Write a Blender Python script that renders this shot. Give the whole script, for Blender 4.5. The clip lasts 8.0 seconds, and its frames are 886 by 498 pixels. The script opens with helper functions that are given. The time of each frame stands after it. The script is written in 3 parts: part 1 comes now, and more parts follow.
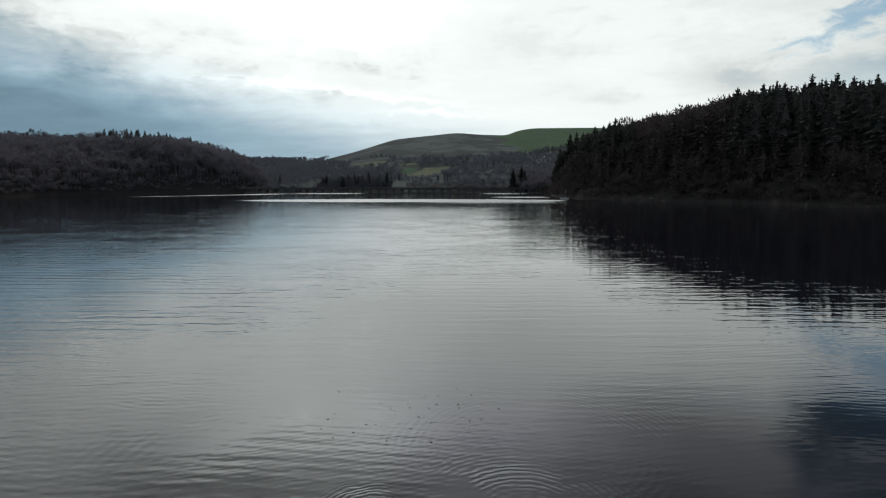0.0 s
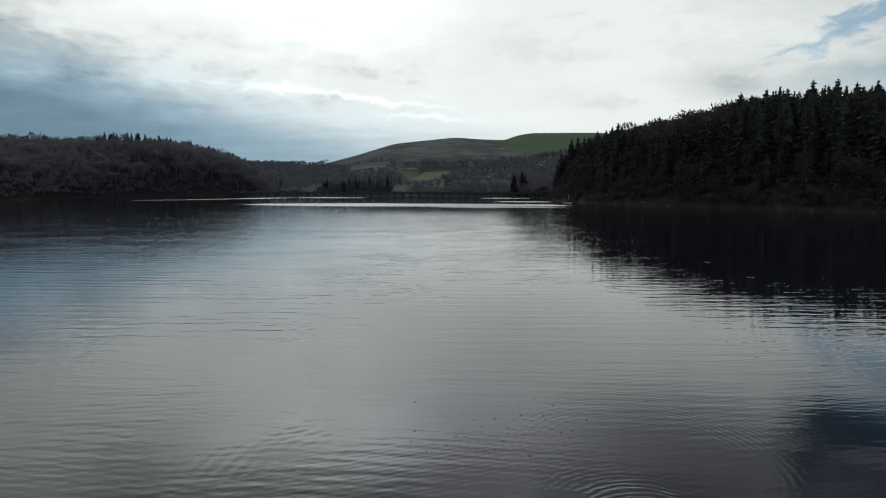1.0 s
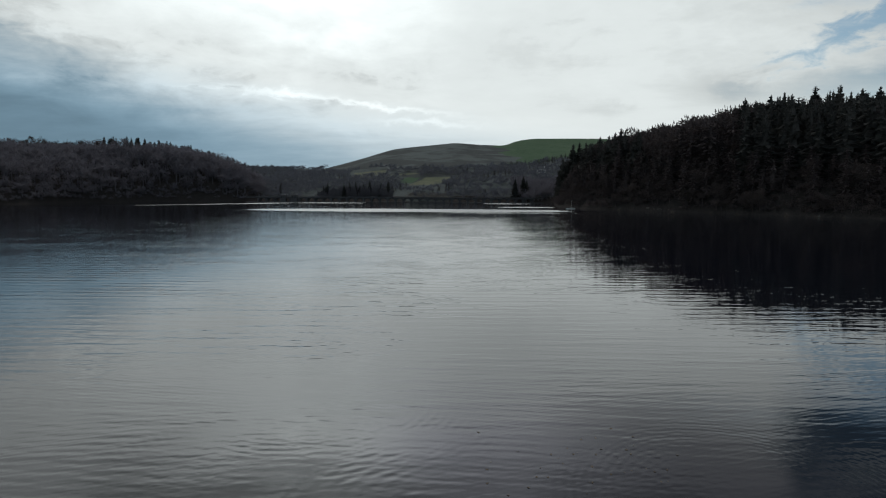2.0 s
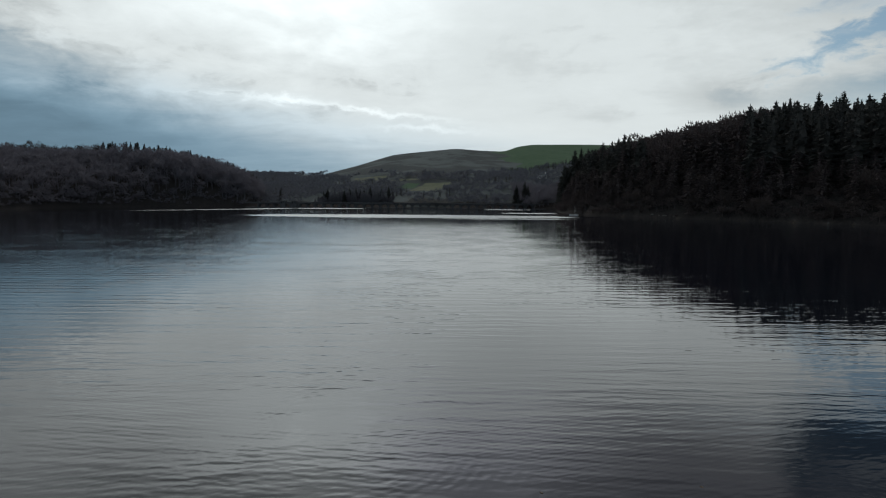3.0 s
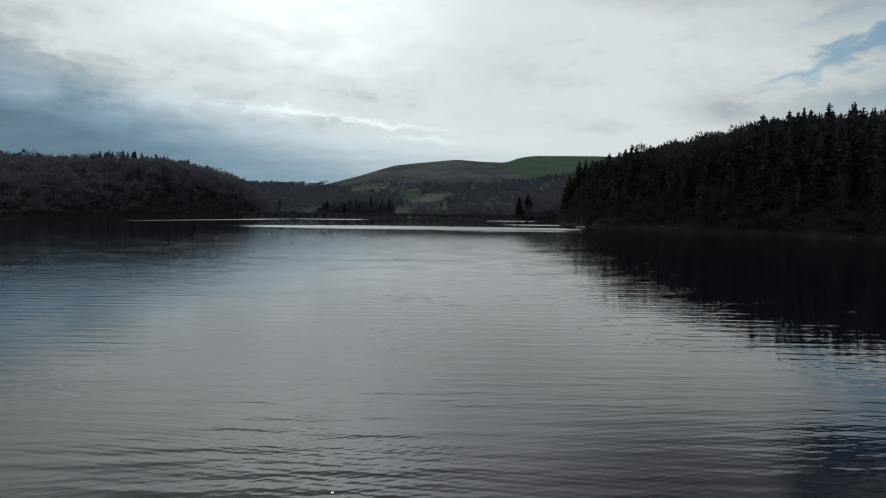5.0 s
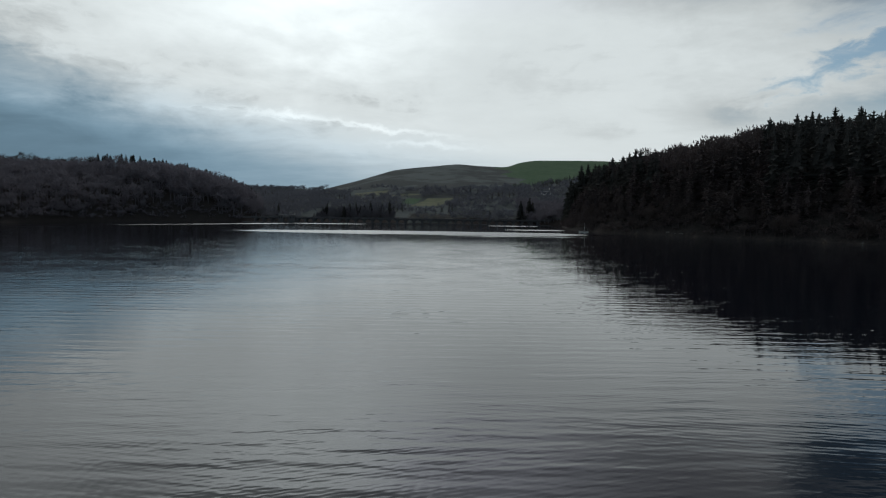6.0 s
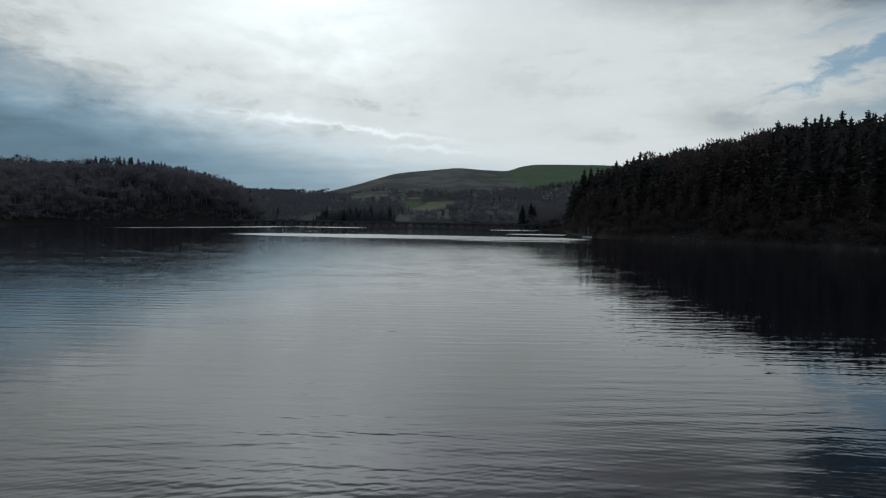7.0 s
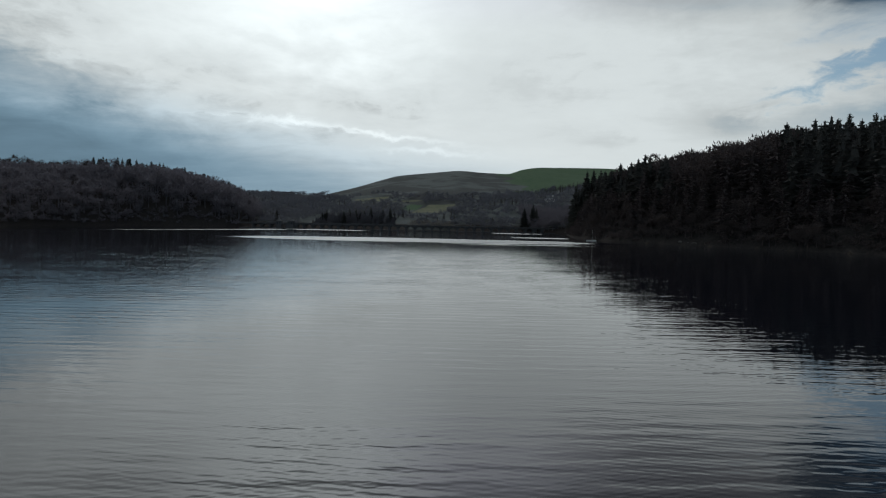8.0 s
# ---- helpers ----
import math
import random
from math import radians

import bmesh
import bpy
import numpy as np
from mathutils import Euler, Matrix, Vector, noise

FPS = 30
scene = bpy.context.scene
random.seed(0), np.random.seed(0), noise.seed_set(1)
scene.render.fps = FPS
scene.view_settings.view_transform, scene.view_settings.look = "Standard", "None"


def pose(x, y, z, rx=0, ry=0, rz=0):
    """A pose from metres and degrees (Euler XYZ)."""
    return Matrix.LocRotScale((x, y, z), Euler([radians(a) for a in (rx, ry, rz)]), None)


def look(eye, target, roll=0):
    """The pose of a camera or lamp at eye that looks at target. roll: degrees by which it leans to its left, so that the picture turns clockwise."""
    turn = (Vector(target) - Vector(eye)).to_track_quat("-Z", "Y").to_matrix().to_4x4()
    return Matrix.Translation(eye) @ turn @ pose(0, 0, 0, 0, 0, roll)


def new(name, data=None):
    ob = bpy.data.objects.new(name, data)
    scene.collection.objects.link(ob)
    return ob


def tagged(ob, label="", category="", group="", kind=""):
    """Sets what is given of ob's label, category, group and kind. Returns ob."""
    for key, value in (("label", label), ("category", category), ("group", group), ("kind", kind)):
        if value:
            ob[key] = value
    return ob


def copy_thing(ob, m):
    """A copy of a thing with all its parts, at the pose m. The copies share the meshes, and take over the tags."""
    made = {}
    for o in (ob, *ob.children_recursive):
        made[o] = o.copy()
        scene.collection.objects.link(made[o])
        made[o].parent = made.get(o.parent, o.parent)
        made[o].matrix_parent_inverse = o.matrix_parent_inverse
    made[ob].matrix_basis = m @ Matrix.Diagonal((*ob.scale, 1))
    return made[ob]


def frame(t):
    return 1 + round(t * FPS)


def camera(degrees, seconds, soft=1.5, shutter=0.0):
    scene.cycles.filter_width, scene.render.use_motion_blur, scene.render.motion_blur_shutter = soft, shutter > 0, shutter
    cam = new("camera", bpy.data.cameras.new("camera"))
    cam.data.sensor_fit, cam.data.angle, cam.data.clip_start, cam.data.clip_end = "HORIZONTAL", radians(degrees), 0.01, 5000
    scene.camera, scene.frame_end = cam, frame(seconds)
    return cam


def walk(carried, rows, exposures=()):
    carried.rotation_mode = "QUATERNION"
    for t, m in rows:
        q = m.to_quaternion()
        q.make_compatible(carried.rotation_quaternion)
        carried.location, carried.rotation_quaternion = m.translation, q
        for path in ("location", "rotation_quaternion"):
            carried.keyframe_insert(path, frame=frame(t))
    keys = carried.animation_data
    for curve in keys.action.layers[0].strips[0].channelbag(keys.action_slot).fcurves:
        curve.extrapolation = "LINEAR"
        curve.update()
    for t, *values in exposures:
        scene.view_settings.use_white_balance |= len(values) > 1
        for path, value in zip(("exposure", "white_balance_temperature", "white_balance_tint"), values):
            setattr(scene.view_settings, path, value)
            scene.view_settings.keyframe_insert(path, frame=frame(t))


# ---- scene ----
cam = camera(78.0, 8.0, soft=1.22)

# seconds, place in metres, yaw, pitch and roll in degrees
FLIGHT = [
    (0.0, 0.00, 0.00, 6.00, 0.000, -6.774, -0.001),
    (0.5, -1.23, 0.04, 6.00, -0.147, -6.563, 0.081),
    (1.0, -2.32, 0.41, 6.00, -0.270, -6.319, 0.156),
    (1.5, -3.26, 1.08, 6.00, -0.369, -6.050, 0.225),
    (2.0, -4.04, 2.02, 6.00, -0.446, -5.763, 0.289),
    (2.5, -4.68, 3.20, 6.00, -0.501, -5.467, 0.349),
    (3.0, -5.18, 4.57, 6.00, -0.535, -5.166, 0.407),
    (3.5, -5.54, 6.12, 6.00, -0.552, -4.866, 0.464),
    (4.0, -5.79, 7.82, 6.00, -0.552, -4.572, 0.522),
    (4.5, -5.94, 9.63, 6.00, -0.539, -4.289, 0.581),
    (5.0, -6.00, 11.53, 6.00, -0.514, -4.021, 0.644),
    (5.5, -6.02, 13.50, 6.00, -0.482, -3.769, 0.711),
    (6.0, -6.00, 15.52, 6.00, -0.445, -3.537, 0.784),
    (6.5, -5.99, 17.56, 6.00, -0.408, -3.326, 0.865),
    (7.0, -6.02, 19.61, 6.00, -0.373, -3.138, 0.954),
    (7.5, -6.12, 21.64, 6.00, -0.346, -2.973, 1.053),
    (8.0, -6.35, 23.65, 6.00, -0.332, -2.830, 1.164),
]


def flown(x, y, z, yaw, pitch, roll):
    a, b = radians(yaw), radians(pitch)
    return look((x, y, z), (x - math.sin(a) * math.cos(b), y + math.cos(a) * math.cos(b), z + math.sin(b)), roll)


walk(cam, [(t, flown(*row)) for t, *row in FLIGHT], exposures=[(0.0, 0.35, 6500, 10), (1.5, 0.16, 6400, 10), (4.0, -0.01, 6250, 10), (8.0, -0.07, 6250, 10)])


# ---------------------------------------------------------------- nodes
class Graph:
    """Short hand for a node tree."""

    def __init__(self, tree):
        self.tree = tree
        tree.nodes.clear()

    def node(self, kind):
        return self.tree.nodes.new(kind)

    def put(self, value, socket):
        if isinstance(value, (int, float)):
            if socket.type in ("RGBA", "VECTOR"):
                socket.default_value = [value] * len(socket.default_value)
            else:
                socket.default_value = value
        elif isinstance(value, (tuple, list)):
            if socket.type == "RGBA" and len(value) == 3:
                value = (*value, 1.0)
            socket.default_value = value
        else:
            self.tree.links.new(value, socket)

    def math(self, op, a, b=0.0, c=0.0, clamp=False):
        n = self.node("ShaderNodeMath")
        n.operation, n.use_clamp = op, clamp
        for value, socket in zip((a, b, c), n.inputs):
            self.put(value, socket)
        return n.outputs[0]

    def ramp(self, value, low, high, out_low=0.0, out_high=1.0):
        n = self.node("ShaderNodeMapRange")
        n.interpolation_type = "SMOOTHSTEP"
        for v, key in ((value, "Value"), (low, "From Min"), (high, "From Max"), (out_low, "To Min"), (out_high, "To Max")):
            self.put(v, n.inputs[key])
        return n.outputs[0]

    def mix(self, fac, a, b):
        n = self.node("ShaderNodeMix")
        n.data_type, n.clamp_factor = "RGBA", True
        self.put(fac, n.inputs[0])
        self.put(a, n.inputs[6])
        self.put(b, n.inputs[7])
        return n.outputs[2]

    def noise(self, vector, scale, detail=3.0, rough=0.5, warp=0.0):
        n = self.node("ShaderNodeTexNoise")
        self.put(vector, n.inputs["Vector"])
        n.inputs["Scale"].default_value = scale
        n.inputs["Detail"].default_value = detail
        n.inputs["Roughness"].default_value = rough
        n.inputs["Distortion"].default_value = warp
        return n.outputs[0]

    def mapped(self, vector, scale=(1, 1, 1), place=(0, 0, 0), turn=0.0):
        n = self.node("ShaderNodeMapping")
        self.put(vector, n.inputs[0])
        n.inputs["Location"].default_value = place
        n.inputs["Rotation"].default_value = (0, 0, radians(turn))
        n.inputs["Scale"].default_value = scale
        return n.outputs[0]

    def attribute(self, name):
        n = self.node("ShaderNodeAttribute")
        n.attribute_name = name
        return n.outputs["Fac"]

    def split(self, vector):
        n = self.node("ShaderNodeSeparateXYZ")
        self.put(vector, n.inputs[0])
        return n.outputs

    def join(self, x, y, z=0.0):
        n = self.node("ShaderNodeCombineXYZ")
        for v, socket in zip((x, y, z), n.inputs):
            self.put(v, socket)
        return n.outputs[0]

    def bell(self, x, y, cx, cy, sx, sy, tilt=0.0):
        """A soft ellipse round (cx, cy)."""
        c, s = math.cos(tilt), math.sin(tilt)
        dx, dy = self.math("SUBTRACT", x, cx), self.math("SUBTRACT", y, cy)
        p = self.math("DIVIDE", self.math("ADD", self.math("MULTIPLY", dx, c), self.math("MULTIPLY", dy, s)), sx)
        q = self.math("DIVIDE", self.math("SUBTRACT", self.math("MULTIPLY", dy, c), self.math("MULTIPLY", dx, s)), sy)
        r = self.math("ADD", self.math("MULTIPLY", p, p), self.math("MULTIPLY", q, q))
        return self.math("EXPONENT", self.math("MULTIPLY", r, -1.0))


# ---------------------------------------------------------------- sky and sun
SUN_AZIMUTH, SUN_ELEVATION = -12.0, 50.0  # degrees to the right of north (+y), and up

world = bpy.data.worlds.new("world")
scene.world = world
world.use_nodes = True


def build_sky():
    g = Graph(world.node_tree)
    way = g.node("ShaderNodeTexCoord").outputs["Generated"]
    x, y, z = g.split(way)
    deg = 180 / math.pi
    az = g.math("MULTIPLY", g.math("ARCTAN2", x, y), deg)
    el = g.math("MULTIPLY", g.math("ARCSINE", z), deg)
    up = g.math("ADD", g.math("MAXIMUM", z, 0.0), 0.10)
    sheet = g.join(g.math("DIVIDE", x, up), g.math("DIVIDE", y, up))

    # cloud texture: drawn out across the wind on a level sheet, and lumps that stand in the sheet
    broad = g.noise(g.mapped(sheet, (0.55, 1.0, 1), (3.1, 1.7, 0)), 0.75, 5.0, 0.55, 0.25)
    fine = g.noise(g.mapped(sheet, (0.7, 1.3, 1), (7.3, 2.2, 0), 8), 2.6, 6.0, 0.6, 0.15)
    puffs = g.noise(g.mapped(g.join(az, el), (0.15, 0.40, 1), (5.0, 2.0, 0), 4), 1.0, 7.0, 0.60, 0.5)
    lumps = g.noise(g.mapped(g.join(az, el), (0.42, 0.80, 1), (2.0, 7.0, 0), -6), 1.0, 6.0, 0.60, 0.35)
    loft = g.noise(g.mapped(sheet, (1.0, 0.8, 1), (2.6, 0.4, 0)), 2.2, 4.0, 0.5, 0.3)
    wisps = g.noise(g.mapped(g.join(az, el), (0.035, 0.24, 1), (1.3, 4.4, 0)), 1.0, 6.0, 0.6, 0.7)
    around = g.math("SUBTRACT", puffs, 0.5)
    lumpy = g.math("SUBTRACT", lumps, 0.5)
    # the same places, a little torn, for the outlines of single clouds
    az_t = g.math("ADD", az, g.math("ADD", g.math("MULTIPLY", around, 8.0), g.math("MULTIPLY", lumpy, 2.5)))
    el_t = g.math("ADD", el, g.math("ADD", g.math("MULTIPLY", around, 2.0), g.math("MULTIPLY", lumpy, 1.6)))

    # light that comes through the sheet: brightest round the veiled sun, dull low down to its left
    glow = g.bell(az, el, SUN_AZIMUTH, 17.0, 26.0, 10.0)
    halo = g.bell(az, el, 2.0, 12.0, 52.0, 22.0)
    light = g.math("ADD", 0.27, g.math("ADD", g.math("MULTIPLY", glow, 0.17), g.math("MULTIPLY", halo, 0.51)))
    drift = g.math("MULTIPLY", g.math("SUBTRACT", wisps, 0.5), 4.0)
    q = g.math("ADD", g.math("ADD", el, drift), g.math("MULTIPLY", az, 0.17))
    shade = g.math("MULTIPLY", g.ramp(q, 9.0, -0.5), g.ramp(el, 22.0, 14.0))
    shade = g.math("MULTIPLY", g.math("MULTIPLY", shade, g.ramp(el, 1.5, 6.0, 0.72, 1.0)), g.ramp(az, -36.0, 4.0, 0.50, 0.34))
    light = g.math("MULTIPLY", light, g.math("SUBTRACT", 1.0, shade))
    # single darker and lighter clouds: place, half widths, lean, depth
    for cx, cy, sx, sy, lean, deep in ((-36.0, 12.3, 10.0, 1.5, -0.03, -0.24), (-33.0, 9.7, 9.0, 0.7, 0.0, 0.10), (-22.0, 14.0, 4.0, 1.2, 0.1, -0.10), (-7.5, 11.1, 4.0, 1.2, -0.05, -0.20),
                                      (6.5, 14.6, 6.0, 3.2, 0.2, -0.13), (19.0, 12.5, 4.0, 6.0, 0.3, 0.07), (27.0, 9.4, 3.2, 0.9, -0.1, -0.22), (33.5, 11.7, 4.0, 1.0, 0.10, 0.10),
                                      (6.0, 6.8, 12.0, 1.0, 0.0, 0.10), (16.0, 8.0, 4.0, 0.7, 0.0, -0.10), (39.0, 9.6, 6.0, 1.0, 0.1, -0.22)):
        one = g.bell(az_t, el_t, cx, cy, sx, sy, lean)
        light = g.math("MULTIPLY", light, g.math("ADD", 1.0, g.math("MULTIPLY", one, deep)))
    # lumps are strongest near the sun's side, the sheet to the right of it is smooth
    west = g.ramp(az, 6.0, -8.0, 0.30, 1.0)
    grain = g.math("ADD", g.math("MULTIPLY", g.math("SUBTRACT", broad, 0.5), 0.40), g.math("MULTIPLY", g.math("SUBTRACT", fine, 0.5), 0.22))
    grain = g.math("ADD", grain, g.math("MULTIPLY", g.math("SUBTRACT", wisps, 0.5), 0.12))
    grain = g.math("ADD", grain, g.math("MULTIPLY", g.math("MULTIPLY", around, west), g.ramp(el, 4.0, 10.0, 0.18, 1.15)))
    grain = g.math("ADD", grain, g.math("MULTIPLY", g.math("MULTIPLY", lumpy, west), g.ramp(el, 7.0, 11.0, 0.04, 0.58)))
    grain = g.math("ADD", grain, g.math("MULTIPLY", g.math("SUBTRACT", loft, 0.5), g.ramp(el, 22.0, 29.0, 0.0, 1.3)))
    light = g.math("MULTIPLY", light, g.math("ADD", 1.0, grain))
    light = g.math("MULTIPLY", light, g.ramp(el, 24.0, 34.0, 1.0, 0.72))
    # the cloud is thinnest before the sun and thicker to both sides of it
    thin = g.bell(az, g.math("ADD", el, g.math("MULTIPLY", g.math("SUBTRACT", loft, 0.5), 12.0)), -14.5, 21.0, 13.0, 5.5)
    thick = g.math("MAXIMUM", g.math("MULTIPLY", g.ramp(el, 16.5, 24.0), g.ramp(az, 6.0, 27.0)), g.bell(az, g.math("ADD", el, g.math("MULTIPLY", around, 5.0)), -26.0, 26.0, 8.0, 5.0))
    light = g.math("MULTIPLY", light, g.math("SUBTRACT", 1.0, g.math("MULTIPLY", thick, 0.58)))
    light = g.math("ADD", light, g.math("MULTIPLY", thin, 1.45))
    over = g.math("MAXIMUM", g.math("SUBTRACT", light, 0.74), 0.0)
    light = g.math("SUBTRACT", light, g.math("MULTIPLY", g.math("MULTIPLY", over, 0.72), g.ramp(el, 26.0, 21.0, 0.25, 1.0)))
    # long thin bright edges of a lower bank of cloud
    ragged = g.math("ADD", el, g.math("ADD", g.math("MULTIPLY", lumpy, 2.0), g.math("MULTIPLY", around, 1.6)))
    for cx, cy, sx, sy, lean, force in ((-15.0, 9.7, 3.6, 0.38, -0.03, 0.22), (-7.0, 8.8, 7.0, 0.28, -0.09, 0.22), (-1.5, 7.2, 4.5, 0.30, -0.03, 0.14), (-21.0, 9.9, 4.0, 0.14, 0.02, 0.08)):
        light = g.math("ADD", light, g.math("MULTIPLY", g.bell(az, ragged, cx, cy, sx, sy, lean), force))
    # unseen sky behind the camera, brightened to light the fronts of the trees
    rear_fill = g.ramp(g.math("ABSOLUTE", az), 60.0, 130.0, 1.0, 2.5)
    light = g.math("MULTIPLY", light, rear_fill)

    cool = g.mix(g.math("MAXIMUM", g.math("MULTIPLY", g.ramp(light, 0.22, 0.60), g.math("SUBTRACT", 1.0, g.math("MULTIPLY", shade, 1.9), clamp=True)), g.ramp(el, 13.0, 22.0)), (0.48, 0.765, 0.965), (0.945, 1.0, 0.975))
    cool = g.mix(g.math("MULTIPLY", g.ramp(el, 18.0, 27.0), g.ramp(az, -14.0, 4.0)), cool, (0.935, 0.965, 1.03))
    cloud = g.node("ShaderNodeVectorMath")
    cloud.operation = "SCALE"
    g.put(cool, cloud.inputs[0])
    g.put(light, cloud.inputs["Scale"])

    # blue gaps: a slanting rift above a bank of white cloud to the right of the sun, clear sky higher up, and behind
    s_rift = g.math("DIVIDE", g.math("SUBTRACT", az, 29.0), 9.6)
    off = g.math("ABSOLUTE", g.math("SUBTRACT", g.math("ADD", el, g.math("ADD", g.math("MULTIPLY", lumpy, 6.0), g.math("MULTIPLY", around, 4.0))), g.math("ADD", 10.7, g.math("MULTIPLY", s_rift, 3.4))))
    rift = g.ramp(g.math("SUBTRACT", g.math("ADD", 0.1, g.math("MULTIPLY", s_rift, 1.5)), off), -0.9, 1.0, 0.0, 0.85)
    rift = g.math("MULTIPLY", rift, g.math("MULTIPLY", g.ramp(az, 28.5, 31.5), g.ramp(az, 75.0, 55.0)))
    high_gap = g.math("MULTIPLY", g.ramp(g.math("ADD", az, g.math("MULTIPLY", around, 9.0)), 31.5, 36.5), g.ramp(g.math("ADD", el_t, g.math("MULTIPLY", around, 3.0)), 14.8, 18.0))
    high_gap = g.math("MULTIPLY", high_gap, g.math("MULTIPLY", g.ramp(az, 90.0, 65.0), g.ramp(el, 30.0, 22.0, 0.55, 1.0)))
    low_gap = g.math("MULTIPLY", g.bell(az_t, el_t, 41.0, 8.6, 8.0, 1.5), 0.55)
    back_gap = g.math("MULTIPLY", g.ramp(g.math("ABSOLUTE", az), 60.0, 110.0), g.ramp(broad, 0.45, 0.6, 0.2, 0.85))
    hole = g.math("MAXIMUM", g.math("MAXIMUM", g.math("MAXIMUM", rift, low_gap), high_gap), back_gap)
    hole = g.math("MULTIPLY", hole, g.ramp(fine, 0.66, 0.46, 0.65, 1.0))

    sky = g.node("ShaderNodeTexSky")
    sky.sky_type, sky.sun_disc = "NISHITA", False
    sky.sun_elevation, sky.sun_rotation = radians(SUN_ELEVATION), radians(SUN_AZIMUTH)
    blue = g.node("ShaderNodeBackground")
    clear = g.node("ShaderNodeMix")
    clear.data_type, clear.blend_type = "RGBA", "MULTIPLY"
    clear.inputs[0].default_value = 1.0
    g.put(sky.outputs[0], clear.inputs[6])
    g.put((0.90, 1.06, 1.0), clear.inputs[7])
    g.put(clear.outputs[2], blue.inputs[0])
    g.put(g.math("MAXIMUM", g.ramp(el, 15.5, 19.5, 0.070, 0.011), g.ramp(g.math("ABSOLUTE", az), 60.0, 100.0, 0.0, 0.10)), blue.inputs[1])
    veil = g.node("ShaderNodeBackground")
    g.put(cloud.outputs[0], veil.inputs[0])
    veil.inputs[1].default_value = 1.0
    both = g.node("ShaderNodeMixShader")
    g.put(hole, both.inputs[0])
    g.put(veil.outputs[0], both.inputs[1])
    g.put(blue.outputs[0], both.inputs[2])
    out = g.node("ShaderNodeOutputWorld")
    g.put(both.outputs[0], out.inputs[0])


build_sky()

sun = new("sun", bpy.data.lights.new("sun", "SUN"))
sun.data.energy, sun.data.angle, sun.data.color = 0.8, radians(12), (1.0, 0.96, 0.9)
a, b = radians(SUN_AZIMUTH), radians(SUN_ELEVATION)
sun.matrix_world = look((300 * math.sin(a) * math.cos(b), 300 * math.cos(a) * math.cos(b), 300 * math.sin(b)), (0, 0, 0))


# ---------------------------------------------------------------- materials
def material(name):
    m = bpy.data.materials.new(name)
    m.use_nodes = True
    return m, Graph(m.node_tree)


def finish(g, colour, rough=0.8, bump=None, depth=0.02, metal=0.0, ior=1.45, shine=0.5):
    p = g.node("ShaderNodeBsdfPrincipled")
    p.inputs["Specular IOR Level"].default_value = shine
    g.put(colour, p.inputs["Base Color"])
    g.put(rough, p.inputs["Roughness"])
    g.put(metal, p.inputs["Metallic"])
    p.inputs["IOR"].default_value = ior
    if bump is not None:
        n = g.node("ShaderNodeBump")
        n.inputs["Distance"].default_value = depth
        g.put(bump, n.inputs["Height"])
        g.put(n.outputs[0], p.inputs["Normal"])
    o = g.node("ShaderNodeOutputMaterial")
    g.put(p.outputs[0], o.inputs[0])
    return p


def place_of(g):
    return g.node("ShaderNodeNewGeometry").outputs["Position"]


def foliage(name, dark, light, joined, rough=0.75, sheer=0.0):
    """Leaves, needles or twigs: each clump a little different."""
    m, g = material(name)
    own = g.node("ShaderNodeNewGeometry").outputs["Random Per Island"] if joined else g.node("ShaderNodeObjectInfo").outputs["Random"]
    at = place_of(g)
    mottle = g.noise(at, 0.9, 3.0)
    stand = g.noise(at, 0.03, 2.0)
    f = g.math("ADD", g.math("MULTIPLY", own, 0.35), g.math("ADD", g.math("MULTIPLY", mottle, 0.35), g.math("MULTIPLY", stand, 0.35)))
    colour = g.mix(g.ramp(f, 0.25, 0.8), dark, light)
    p = finish(g, colour, rough, shine=0.06)
    if sheer:
        glow, both = g.node("ShaderNodeBsdfTranslucent"), g.node("ShaderNodeMixShader")
        g.put(colour, glow.inputs[0])
        both.inputs[0].default_value = sheer
        g.put(p.outputs[0], both.inputs[1])
        g.put(glow.outputs[0], both.inputs[2])
        for n in m.node_tree.nodes:
            if n.type == "OUTPUT_MATERIAL":
                g.put(both.outputs[0], n.inputs[0])
    return m


def stone(name, dark, light, scale=1.5):
    m, g = material(name)
    at = place_of(g)
    big, small = g.noise(at, scale * 0.4, 4.0), g.noise(at, scale * 6, 4.0)
    f = g.math("ADD", g.math("MULTIPLY", big, 0.6), g.math("MULTIPLY", small, 0.4))
    own = g.node("ShaderNodeObjectInfo").outputs["Random"]
    f = g.math("ADD", f, g.math("MULTIPLY", g.math("SUBTRACT", own, 0.5), 0.2))
    finish(g, g.mix(g.ramp(f, 0.3, 0.7), dark, light), 0.9, small, 0.03)
    return m


def plain(name, colour, rough=0.5, metal=0.0, wear=0.15):
    m, g = material(name)
    at = place_of(g)
    f = g.math("ADD", g.math("MULTIPLY", g.noise(at, 3.0, 4.0), 0.6), g.math("MULTIPLY", g.noise(at, 20.0, 3.0), 0.4))
    worn = tuple(c * (1 - wear * 2) for c in colour)
    finish(g, g.mix(g.ramp(f, 0.35, 0.65), colour, worn), rough, None, 0.0, metal)
    return m


